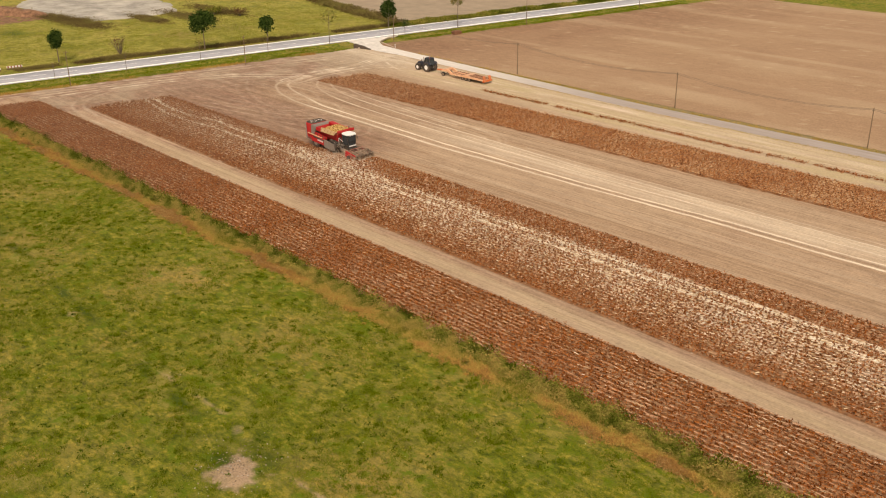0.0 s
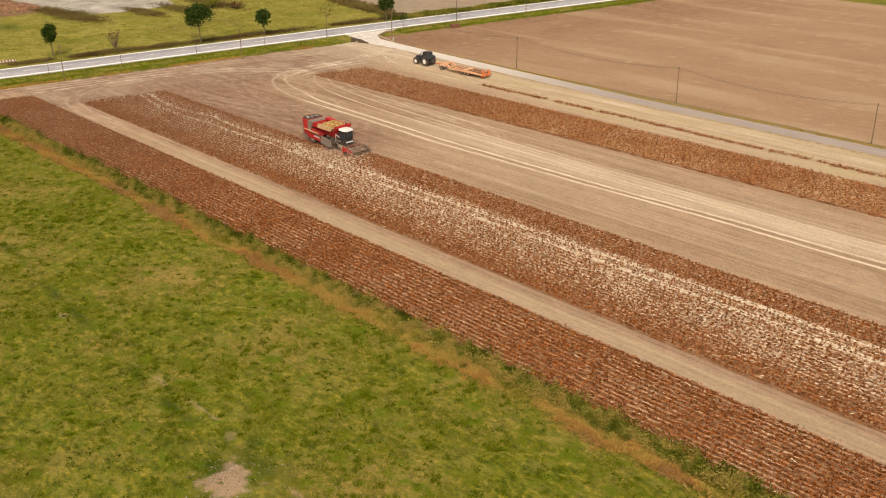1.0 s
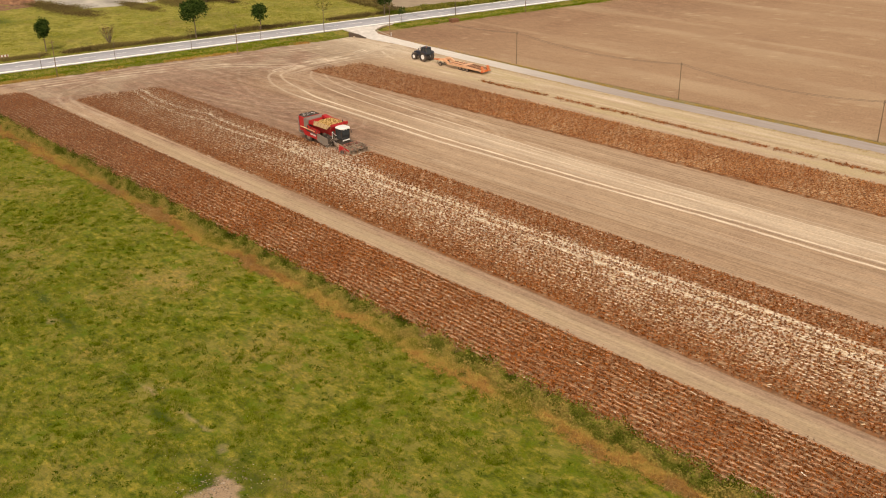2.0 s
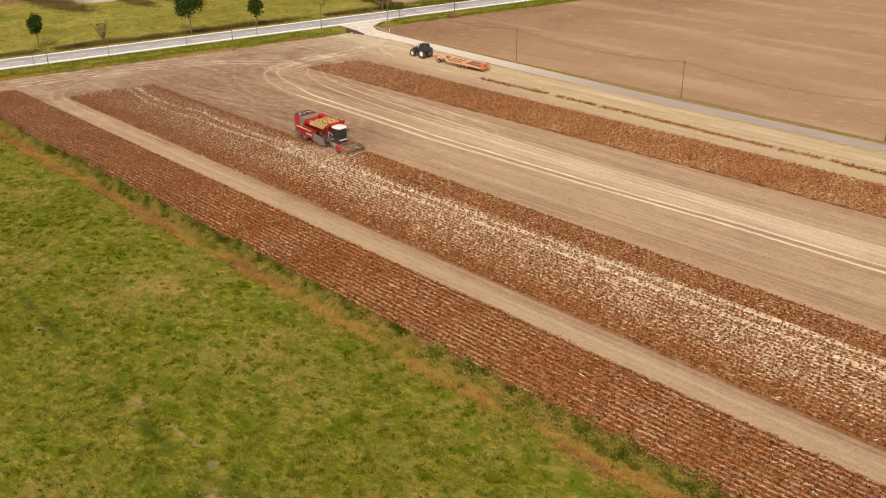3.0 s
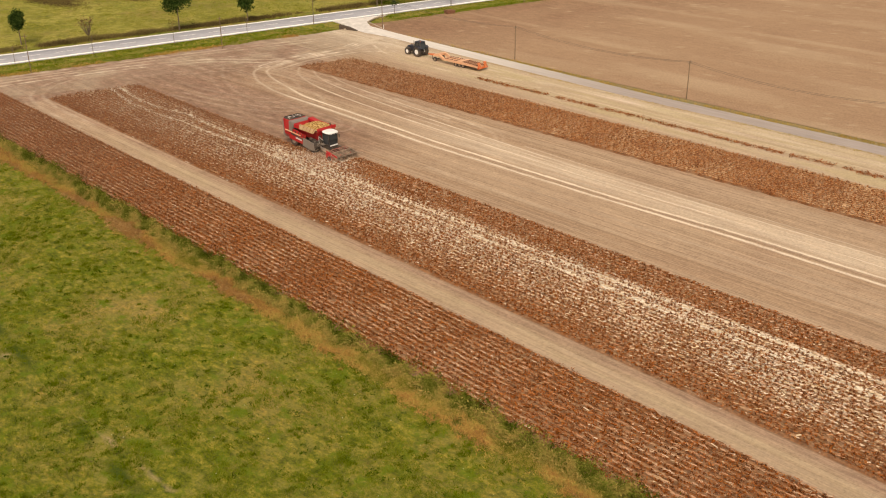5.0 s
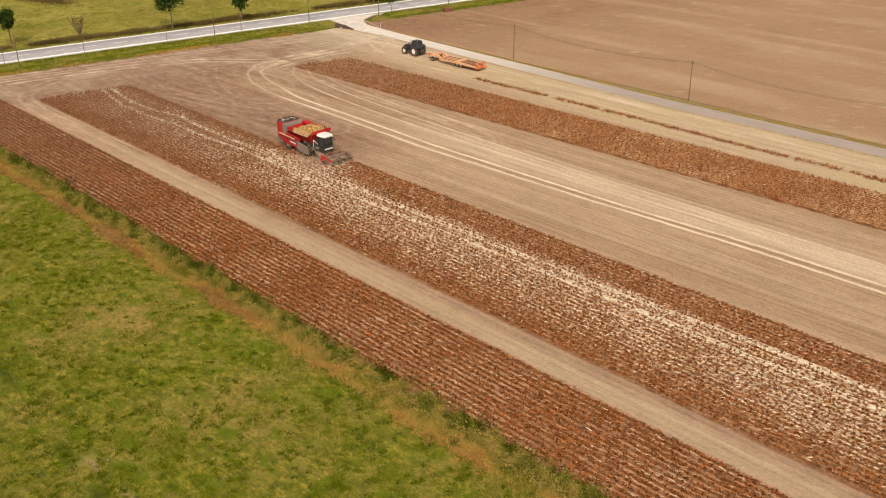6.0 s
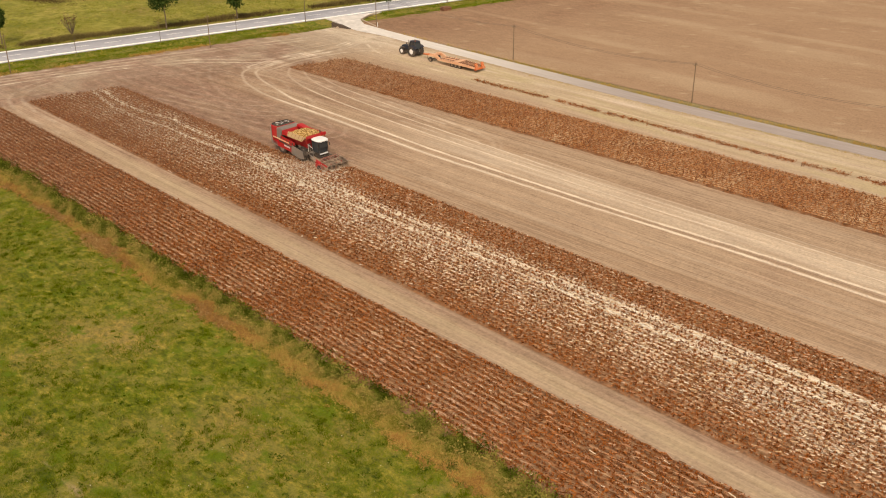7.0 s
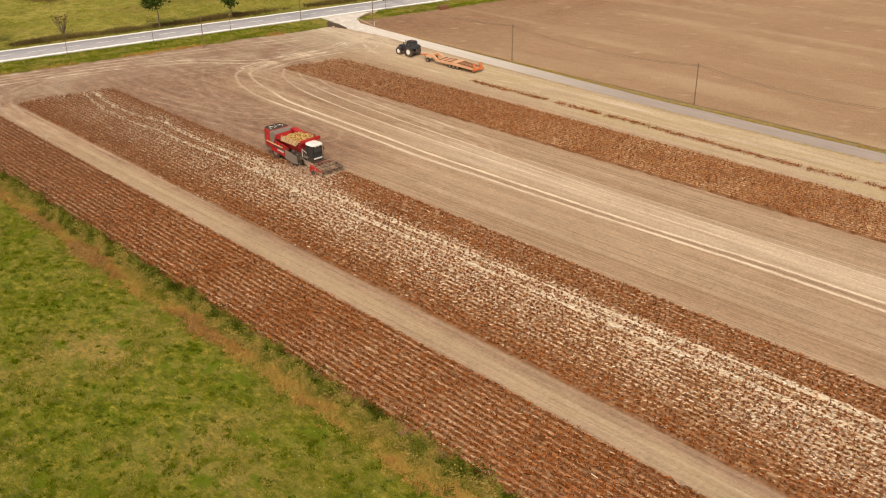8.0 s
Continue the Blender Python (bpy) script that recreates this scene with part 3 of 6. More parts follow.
def field_pale(x, v):
    y = wy(x, v)
    base = 0.33 * soft_step(x, -118, -88) * soft_step(y, 97.8, 98.6) * soft_step(-y, -104.2, -102.6) + 0.18 * soft_step(v, 122.0, 123.5)
    base = base + 0.07 * (0.3 + 0.7 * soft_step(x, -145, -95)) * (v > 64.0) * (v < 66.6) * (0.6 + 0.8 * value_noise(x * 0.05, v, 0.3, 37))
    base = base * (0.55 + 0.9 * value_noise(x * 0.06, v, 0.5, 31))
    tracks = wheelings(x, wy(x, v))
    w = off_road(x, wy(x, v))
    head = 0.16 * soft_step(w, -32, -14) * (0.2 + 1.0 * value_noise(x, v, 3.0, 33)) * (0.5 + 0.7 * value_noise(w, v * 0.1, 0.8, 34)) * (v > 64)
    head = np.maximum(head, turn_tracks(x, wy(x, v)))
    yard = 0.55 * np.clip(1.3 - np.hypot((x + 150) / 9, (v - 132) / 6), 0, 1) * np.clip(1.6 * value_noise(x, v, 1.8, 35) * (0.4 + value_noise(x, v, 0.6, 25)), 0, 1)
    straight = v - SKEW * (x + 90)
    lines = (0.8 * hump(straight, 127.9, 0.3) + 0.6 * hump(straight, 129.3, 0.35) + 0.5 * hump(straight, 124.6, 0.4)) * soft_step(x, -112, -95) * (0.5 + 0.6 * value_noise(x * 0.3, v, 1.0, 49))
    lane_edge = 0.5 * hump(v, 131.5, 5) * (0.4 + value_noise(x * 0.1, v, 0.6, 36))
    return np.clip(np.maximum.reduce([base, tracks, head, yard, lane_edge, lines]), 0, 1)


def field_damp(x, v):
    rough = 0.9 * soft_step(off_road(x, wy(x, v)), -45, -22) * (v > 55) * (v < 118) * np.clip(1.7 * value_noise(x, v, 4, 46) * (0.4 + value_noise(x, v, 1.2, 47)) - 0.1, 0, 1)
    fresh = 0.85 * soft_step(v, HARV_V - 0.5, HARV_V + 0.5) * soft_step(-v, -99, -92) * soft_step(-x, 94, 112)
    lifted = 0.0
    lane = 0.34 * soft_step(v, 66.5, 66.8) * soft_step(-v, -68.6, -68.2) * (0.35 + 1.1 * value_noise(x * 0.12, v, 0.4, 24)) + 0.6 * hump(v, 64.3, 0.5) + 0.5 * hump(v, 65.9, 0.22) + 0.35 * hump(v, 65.1, 0.2) + 0.4 * hump(v, 67.6, 0.25)
    y = wy(x, v)
    rut = (0.32 * hump(y, 97.0 + 0.9 * soft_step(x, -70, -45), 0.75) + 0.3 * hump(y, 100.3, 0.22) * value_noise(x, v, 0.6, 22) + 0.35 * hump(y, 102.6, 0.22) * value_noise(x, v, 0.6, 23) + 0.7 * hump(v - SKEW * (x + 90), 128.6, 0.2)) * soft_step(x, -132, -112)
    worn = 0.34 * soft_step(v, 99.5, 101) * soft_step(-v, -112, -109) * soft_step(-x, 98, 122) * (0.4 + value_noise(x * 0.2, v, 1.4, 50))
    crop = np.zeros_like(x)
    for first, count, west, skew in CROPS:
        c = v - (SKEW - skew) * (x + 90)
        crop = np.maximum(crop, 0.12 * (c > first - 0.5) * (c < first + DRILL * count) * (x > west_end(first, west, c)))
    streak = 0.6 + 0.7 * value_noise(x * 0.08, v, 0.6, 41)
    return np.clip(np.maximum.reduce([(fresh + lifted) * streak, rough, lane * streak, crop, rut * streak, worn]), 0, 1)


def field_crop(x, v):
    """Where haulm litter tints the soil between the drills, painted darker still for shade."""
    crop = np.zeros_like(x)
    for first, count, west, skew in CROPS:
        c = v - (SKEW - skew) * (x + 90)
        crop = np.maximum(crop, 1.0 * (c > first - (1.2 if first < 60 else 0.5)) * (c < first + DRILL * count - 0.3) * (x > west_end(first, west, c)))
    cut = (v > HARV_V) * (v < 86) * (x < HARV_X)
    return crop * (1 - cut) * (0.5 + 0.5 * value_noise(x, v, 0.8, 42))


def stripe_far(x):
    """The two bleached stripes, which drift across the drills."""
    return np.interp(x, [-154, -146, -140, -134, -124, -116, -104, -92, -80, -57, -40], [79.3, 78.1, 78.3, 79.6, 78.9, 79.2, 79.3, 79.6, 79.7, 79.9, 80.9])


def stripe_near(x):
    return np.interp(x, [-155, -145, -138, -130, -122, -116, -101, -95, -80, -60, -40], [78.0, 76.2, 76.4, 77.1, 77.1, 77.8, 77.4, 77.5, 78.1, 78.4, 78.6])


def field_litter(x, v):
    """Bleached straw-coloured litter, thickest along one band of the standing drills."""
    n, m = value_noise(x * 0.5, v, 0.45, 43), value_noise(x, v, 4.0, 44)
    k = value_noise(x, v, 0.5, 45)
    far, near = stripe_far(x) + 0.3 * (m - 0.5), stripe_near(x) + 0.3 * (m - 0.5)
    bright = np.maximum(1.15 * hump(v, near, 0.40), 1.25 * hump(v, far, 0.44)) * (0.45 + 0.6 * n) + 0.04 * hump(v, (far + near) / 2, 1.9)
    heavy = 0.17 * soft_step(v, 73.5, 76.5) * soft_step(-v, -81.0, -79.6) * soft_step(x, -108, -98) * (1 - 0.6 * soft_step(x, -66, -48))
    broad = (0.08 + 0.20 * soft_step(v, 69.5, 74.5) * (0.5 + 0.9 * m) + heavy * 0.45) * soft_step(v, 68.4, 69.0) * soft_step(-v, -82.6, -81.2) * (0.85 + 0.15 * soft_step(x, -125, -100))
    rim = 0.3 * hump(v, 68.45, 0.26) * np.clip(3 * k - 1.6, 0, 1) + 0.5 * hump(v, 64.3, 0.3) * np.clip(2 * k - 1, 0, 1)
    raked = (0.95 * np.exp(-(((x + 100.0) / 9.0) ** 2 + ((v - 78.8) / 3.0) ** 2)) + 0.5 * np.exp(-(((x + 110.0) / 8.0) ** 2 + ((v - 79.6) / 2.0) ** 2))) * (0.3 + 0.9 * k) + 0.6 * np.exp(-(((x + 101.0) / 3.0) ** 2 + ((v - 83.0) / 2.0) ** 2)) * (0.4 + 0.6 * n)
    first = 0.16 * (v > 56.0) * (v < 64.0) * np.clip(2.0 * k * m - 0.5, 0, 1)
    cut = (v > HARV_V + 0.6) * (x < HARV_X - 2)
    inside = soft_step(x - 0.24 * (v - 68.7), -158.5, -157)
    return np.clip(np.maximum.reduce([bright, broad, raked, rim]) * (1 - cut) * inside + first, 0, 1)


def field_furrow(x, v):
    """Paler soil and trodden litter along the bottoms of the drills."""
    n = value_noise(x * 0.5, v, 0.45, 43)
    total = np.zeros_like(x)
    for start, count, west, skew in CROPS:
        c = v - (SKEW - skew) * (x + 90)
        furrow = np.clip(0.5 - 0.5 * np.cos(2 * np.pi * (c - start) / DRILL), 0, 1) ** 2
        total = np.maximum(total, 0.58 * furrow * (0.45 + 0.8 * n) * (c > start) * (c < start + DRILL * (count - 1)) * (x > west_end(start, west, c)) * (1 - (v > HARV_V) * (v < 86) * (x < HARV_X)))
    return total


fx = np.concatenate([np.arange(-181, -120, 0.3), np.arange(-120, -30, 0.25), np.arange(-30, 12, 0.5)])
fv = np.concatenate([np.arange(54.3, 64.2, DRILL / 4), np.arange(64.3, 68.3, 0.16), np.arange(68.39, 85.8, DRILL / 4), np.arange(86.0, 96.5, 0.25), np.arange(96.6, 109.0, 0.13), np.arange(109.1, 123, 0.16), np.arange(123.2, 136.2, 0.25)])


def field_place(X, V):
    """The west side of the field follows the road's verge."""
    py = wy(X, V)
    edge = ROAD0[0] + (-8.6 * ROAD_N[0]) + (py - ROAD0[1] + 8.6 * ROAD_N[1]) / ROAD_D[1] * ROAD_D[0]
    edge = edge + (value_noise(X * 0 + 3, V, 1.6, 51) - 0.5) * 1.0
    return np.maximum(X, edge), py


def on_field(f):
    def g(X, V):
        px, _ = field_place(X, V)
        return f(px, V)
    return g


field = sheet("harvested_field", fx, fv, on_field(field_z), SOIL, {"pale": on_field(field_pale), "damp": on_field(field_damp), "crop": on_field(field_crop), "litter": on_field(field_litter), "furrow": on_field(field_furrow), "stubble": on_field(field_stubble), "turned": on_field(lambda x, v: soft_step(off_road(x, wy(x, v)), -34, -22) * (v > 64))}, field_place)
tagged(field, "dry brown potato field soil with drills, wheelings and bare strips", "field", kind="structure")

# the tilled field beyond the lane
tx = np.concatenate([np.arange(-165, -35, 1.0), np.arange(-30, 120, 10)])
tv = np.concatenate([np.arange(139.4, 255.5, 0.8)])


def tilled_place(X, V):
    edge = ROAD0[0] + (-7.0 * ROAD_N[0]) + (V - ROAD0[1] + 7.0 * ROAD_N[1]) / ROAD_D[1] * ROAD_D[0]
    return np.maximum(X, edge + (value_noise(X * 0 + 9, V, 3, 52) - 0.5) * 1.2), V + 0 * X


tilled = sheet("tilled_field", tx, tv, lambda X, V: 0.03 + 0.05 * value_noise(X, V, 1.3, 61), TILLED,
               {"pale": lambda X, V: 0.55 * np.clip(value_noise(X * 0.12, V, 3.5, 62) * 1.6 - 0.9, 0, 1) + 0.7 * np.clip(value_noise(X * 0.9, V, 1.2, 63) * 7 - 6.1, 0, 1),
                "damp": lambda X, V: 0.75 * soft_step(off_road(*tilled_place(X, V)), -48, -12) * (0.35 + 0.65 * value_noise(X, V, 6, 64))}, tilled_place)
tagged(tilled, "bare finely tilled brown field beyond the farm lane", "field", kind="structure")

# road, its painted edges, the junction apron and the farm lane
rs = np.arange(-500, 600, 4.0)


def road_place(X, V):
    return along(X, V)


road = sheet("road", rs, np.array([-0.1, 0.0, 4.1, 8.2, 8.3]), lambda X, V: np.where((V < -0.05) | (V > 8.25), -0.15, 0.09 + 0.03 * (1 - np.abs(V - 4.1) / 4.1)), ASPHALT, None, road_place)
tagged(road, "pale grey two-lane asphalt road with white edge lines", "road", kind="structure")
for side, w0, w1 in (("near", 0.08, 0.95), ("far", 7.25, 8.12)):
    ragged = sheet("edge_line", np.arange(-150, 200, 1.0), np.array([w0, w1]), lambda X, V: np.full_like(X, 0.125) - 0.006 * np.abs(V - 4.1) + 0.0, LINE, None,
                   lambda X, V: along(X, V + (value_noise(X, V * 0, 1.0, 71) - 0.5) * 0.25))
    ragged.parent = road
for i in range(34):
    s0 = -60 + i * 6.0
    dash = mesh_object("lane_dash", [(*along(s0, 4.0), 0.135), (*along(s0 + 3.2, 4.0), 0.135), (*along(s0 + 3.2, 4.2), 0.135), (*along(s0, 4.2), 0.135)], [(0, 1, 2, 3)], LINE)
    dash.parent = road


def lane_mid(x):
    return np.interp(x, [-160, -140, -120, -90, -55, 20], [138.4, 137.5, 136.8, 135.7, 136.1, 136.4])


lane_s = np.linspace(0, 1, 120)


def lane_place(S, T):
    """From the road's mouth, where it flares, east along the poles."""
    x = -156.0 + S * 170
    half = 1.7 + 0 * S
    return x, lane_mid(x) + T * half


lane = sheet("farm_lane", lane_s, np.linspace(-1, 1, 7), lambda S, T: 0.10 + 0.03 * (1 - T ** 2), LANE, {"dust": lambda S, T: np.clip(1 - soft_step(S, 0.06, 0.40), 0, 1)}, lane_place)
tagged(lane, "grey farm lane with dusty worn surface", "lane", kind="structure")
walk_in = [(-170.5, 138.4), (-166.6, 150.6), (-166.1, 146.6), (-164.2, 142.6), (-160.5, 140.4), (-156.5, 140.1), (-148.0, 139.2), (-147.0, 136.4), (-152.0, 136.2), (-157.3, 135.6), (-162.4, 136.4), (-165.6, 137.7), (-168.0, 138.1)]
abm = bmesh.new()
abm.faces.new([abm.verts.new((x, y, 0.12)) for x, y in walk_in])
ext = bmesh.ops.extrude_face_region(abm, geom=abm.faces[:])
bmesh.ops.translate(abm, verts=[g for g in ext["geom"] if isinstance(g, bmesh.types.BMVert)], vec=(0, 0, -0.2))
apron = part("junction_apron", abm, APRON)
tagged(apron, "pale dusty concrete junction apron where lane meets road", "apron", kind="structure")

# ---- crop, grass and weeds ----


def crop_row(first, row, skew, x0, x1, mat, gap, per, size, wild, litter, thin=1.0, tumbled=0.25):
    """One drill of dead potato haulm: clumps of crumpled leaves on the ridge, and fallen stalks in the furrow."""
    v = first + DRILL * row
    n = int((x1 - x0) / gap)
    cx = x0 + (np.arange(n) + RNG.uniform(-0.4, 0.4, n)) * gap
    cv = v + RNG.normal(0, 0.05 * wild, n)
    keep = RNG.random(n) < np.interp(cx - x0, [0, 26], [0.95 * thin, 0.95]) - 0.6 * np.clip(litter(cx, cv) - 0.5, 0, 1)
    cx, cv = cx[keep], cv[keep]
    tall = RNG.uniform(0.5, 1.25, len(cx))
    tone = (RNG.random(len(cx)) * 0.6 + 0.4 * value_noise(cx, cv, 3.0, 84)) * (1 - 0.35 * litter(cx, cv))
    px = np.repeat(cx, per) + RNG.normal(0, 0.08 * wild, len(cx) * per)
    pv = np.repeat(cv, per) + RNG.normal(0, 0.08 * wild, len(cx) * per)
    pz = 0.14 + np.abs(RNG.normal(0, 0.17, len(cx) * per)) * np.repeat(tall, per) - 0.22 * np.abs(pv - v)
    one, quads = leaf_quads(px, wy(px, pv, skew), pz, size, 0.95, 0.6)
    # stalks lie along the furrow
    m = int((x1 - x0) * (26 if tumbled == 0.55 else 20))
    sx, sv = RNG.uniform(x0, x1, m), v + DRILL / 2 + RNG.normal(0, 0.055 + 0.04 * (tumbled > 0.5), m)
    ok = RNG.random(m) < litter(sx, sv)
    sx, sv = sx[ok], sv[ok]
    a, k = RNG.normal(0, tumbled, len(sx)), RNG.uniform(0.12, 0.36, len(sx)) * min(1, 0.33 / tumbled)
    wide = RNG.uniform(0.02, 0.045 if tumbled < 0.5 else 0.06, len(sx))
    sz = 0.10 + np.abs(RNG.normal(0, 0.05, len(sx)))
    dx, dy, ex, ey = np.cos(a) * k, np.sin(a) * k, -np.sin(a) * wide, np.cos(a) * wide
    sy = wy(sx, sv, skew)
    two = np.stack([np.stack([sx + p * dx + q * ex, sy + p * dy + q * ey, sz + r], -1) for p, q, r in ((-1, -1, 0), (1, -1, 0.02), (1, 1, 0.05), (-1, 1, 0.03))], 1).reshape(-1, 3)
    verts = np.concatenate([one, two])
    faces = np.concatenate([quads, np.arange(len(two)).reshape(-1, 4) + len(one)])
    pale = np.concatenate([np.clip(RNG.normal(-0.1, 0.2, len(px)), 0, 1), np.clip(RNG.normal(0.10, 0.14, len(sx)) + 1.1 * np.clip(litter(sx, sv) - 0.25, 0, 1) + 0.7 * (RNG.random(len(sx)) < (0.05 + 0.33 * soft_step(sv, 69.5, 73.0) * soft_step(-sv, -81.6, -80.4) if tumbled == 0.55 else 0.025)), 0, 1)])
    tint = np.concatenate([np.repeat(tone, per), np.clip(litter(sx, sv) * 1.1 + RNG.normal(-0.1, 0.15, len(sx)), 0, 1)])
    # haulm dulls westward, distance haze painted in along with the dust
    return mesh_object("potato_drill", verts, faces, mat, {"bleach": np.repeat(pale, 4), "clump": np.repeat(tint, 4), "haze_dust": 0.40 * soft_step(-verts[:, 0], 88, 140)})


def litter_first(x, v):
    return 0.21 + 0.34 * value_noise(x, v, 6, 82)


def litter_second(x, v):
    band = 0.9 * np.maximum(hump(v, stripe_near(x), 0.48), hump(v, stripe_far(x), 0.52)) + 0.34 * soft_step(v, 69, 74) * soft_step(-v, -82.3, -80.5)
    return np.clip(0.29 + 0.12 * (v > 82) + band * (0.3 + 0.9 * value_noise(x * 0.4, v, 1.5, 83)), 0, 1)


def litter_third(x, v):
    return 0.22 + 0.65 * value_noise(x, v, 4, 85) * (0.35 + 0.65 * soft_step(x, -108, -85))


for index, (first, count, west, skew) in enumerate(CROPS):
    for row in range(count):
        v = first + DRILL * row
        x0 = west_end(first, west, v) + RNG.uniform(-0.5, 0.5)
        if index == 1 and v > HARV_V - 0.1:
            x0 = HARV_X + 0.4 + RNG.uniform(-0.2, 0.2)
        if index == 0:
            ob = crop_row(first, row, skew, x0, -4, HAULM, 0.29, 20, 0.17, 1.1, litter_first)
            tagged(ob, "drill of dead reddish-brown potato haulm on ridged soil", "potato drill", "drills beside the ditch", "stuff")
        elif index == 1:
            ob = crop_row(first, row, skew, x0, -4, HAULM, 0.40, 25, 0.155, 0.95, litter_second, 1.0, 0.55)
            tagged(ob, "drill of dead potato haulm bleached pale in patches", "potato drill", "drills being harvested", "stuff")
        else:
            ob = crop_row(first, row, skew, x0, -15, HAULM_FAR, 0.36, 18, 0.19, 1.0, litter_third, 0.35, 0.7)
            tagged(ob, "drill of matted rust-brown potato haulm", "potato drill", "drills beside the farm lane", "stuff")

# a thin leftover line of haulm beside the lane
n = 2600
lx = RNG.uniform(-117, -22, n)
lv = 126.0 + RNG.normal(0, 0.30, n) + 0.5 * (value_noise(lx, lx * 0, 8, 95) - 0.5)
ok = (value_noise(lx, lv * 0, 1.1, 91) + 0.4 * value_noise(lx, lv * 0, 6, 94)) > 0.36
ok &= RNG.random(n) < 0.35 + 0.6 * value_noise(lx, lv, 0.45, 96)
vv, ff = leaf_quads(np.repeat(lx[ok], 6) + RNG.normal(0, 0.16, 6 * ok.sum()), np.repeat(lv[ok], 6) + RNG.normal(0, 0.2, 6 * ok.sum()), 0.08 + np.abs(RNG.normal(0, 0.10, 6 * ok.sum())), 0.18, 0.9, 0.6)
leftover = mesh_object("haulm_line", vv, ff, HAULM, {"clump": RNG.random(len(vv))})
tagged(leftover, "thin broken line of leftover brown haulm", "crop residue", kind="stuff")

# yellowed grass along both edges of the lane
n = 6000
ex = RNG.uniform(-150, -18, n)
side = RNG.random(n) < 0.55
ey = lane_mid(ex) + np.where(side, 2.35 + RNG.normal(0, 0.35, n), -2.1 + RNG.normal(0, 0.22, n))
ok = RNG.random(n) < 0.04 + 0.5 * value_noise(ex, ey, 3, 92) - 0.5 * (~side) * (ex < -125)
fringe_n = blades("lane_grass", ex[ok], ey[ok], ex[ok] * 0 + 0.03, 7, 0.16, 0.10, 0.2, DRY_BLADE, 0.8, 0.30 + 0.22 * value_noise(ex[ok], ey[ok], 2.0, 93))
tagged(fringe_n, "yellowing grass along the lane's edges", "dry grass", kind="stuff")

# meadow tufts
n = 76000
mx, my = RNG.uniform(-150, -24, n), RNG.uniform(12, 52.5, n)
dens = 0.5 * value_noise(mx, my, 0.9, 101) + 0.5 * value_noise(mx, my, 4.0, 102)
ok = (RNG.random(n) < np.clip((dens - 0.25) * 1.8, 0.08, 1)) & (bare_patch(mx, my) < 0.3)
mx, my, dens = mx[ok], my[ok], dens[ok]
lush = value_noise(mx, my, 2.2, 104)
tufts = blades("meadow_tufts", mx, my, ground_z(mx, my), 9, 0.07 + 0.15 * value_noise(mx, my, 1.2, 103), 0.065, 0.15, MEADOW_BLADE, 0.9, 0.78 - 0.6 * dens + 0.5 * (lush - 0.5) + RNG.normal(0, 0.12, len(mx)))
tagged(tufts, "uneven tufts of green and straw meadow grass", "grass", kind="stuff")

# dark tussocks standing over the turf, and pale wisps of seeding grass between them
n = 2000
hx, hy = RNG.uniform(-150, -24, n), RNG.uniform(12, 51.5, n)
ok = (RNG.random(n) < np.clip(2.4 * value_noise(hx, hy, 5.0, 105) - 0.55, 0.05, 1)) & (bare_patch(hx, hy) < 0.2)
hx, hy = np.repeat(hx[ok], 5), np.repeat(hy[ok], 5)
hx, hy = hx + RNG.normal(0, 0.22, len(hx)), hy + RNG.normal(0, 0.18, len(hy))
tussocks = blades("meadow_tussocks", hx, hy, ground_z(hx, hy), 12, 0.14 + 0.16 * value_noise(hx, hy, 0.7, 106), 0.06, 0.10, MEADOW_BLADE, 0.7, 0.04 + 0.22 * value_noise(hx, hy, 1.5, 107))
tagged(tussocks, "dark green tussocks of rank grass in the meadow", "grass", kind="stuff")
n = 5200
hx, hy = RNG.uniform(-150, -24, n), RNG.uniform(12, 52, n)
ok = (RNG.random(n) < np.clip(3.0 * value_noise(hx, hy, 3.4, 108) - 1.1, 0.0, 1)) & (bare_patch(hx, hy) < 0.2)
hx, hy = np.repeat(hx[ok], 4), np.repeat(hy[ok], 4)
hx, hy = hx + RNG.normal(0, 0.5, len(hx)), hy + RNG.normal(0, 0.16, len(hy))
wisps = blades("seeding_grass", hx, hy, ground_z(hx, hy), 9, 0.24, 0.045, 0.14, MEADOW_BLADE, 1.1, 0.80 + 0.2 * value_noise(hx, hy, 1.1, 109))
tagged(wisps, "pale wisps of seeding grass over the turf", "grass", kind="stuff")

# dry grass fringe and green weeds of the ditch
n = 16500
dx = RNG.uniform(-176, -14, n)
dv = 52.75 + RNG.normal(0, 0.62, n) + 0.7 * (value_noise(dx, dx * 0, 4.5, 115) - 0.5)
ok = (dv < 54.2) & (RNG.random(n) < 2.0 * value_noise(dx, dv, 1.5, 111) - 0.02)
dx, dv = dx[ok], dv[ok]
per = 26
tall = 0.20 + 0.95 * value_noise(dx, dv, 1.0, 112) ** 1.4 * np.exp(-((dv - 52.9) / 1.2) ** 2)
tone = 0.45 * value_noise(dx, dv, 1.1, 117) + 1.15 * value_noise(dx, dv * 1.6, 4.0, 119) - 0.34 - 0.20 * (dv - 52.75) - 0.13 * soft_step(dx, -95, -60) + 0.20 * soft_step(-dx, 85, 118) + RNG.normal(0, 0.08, len(dx))
ang, rad = RNG.uniform(0, 2 * np.pi, (len(dx), per)), np.abs(RNG.normal(0, 0.24, (len(dx), per)))
fx_, fy_ = dx[:, None] + rad * np.cos(ang), wy(dx, dv)[:, None] + rad * np.sin(ang)
fz_ = ground_z(dx, wy(dx, dv))[:, None] + tall[:, None] * np.clip(1 - (rad / 0.6) ** 2, 0.05, 1) * RNG.uniform(0.4, 1.05, (len(dx), per))
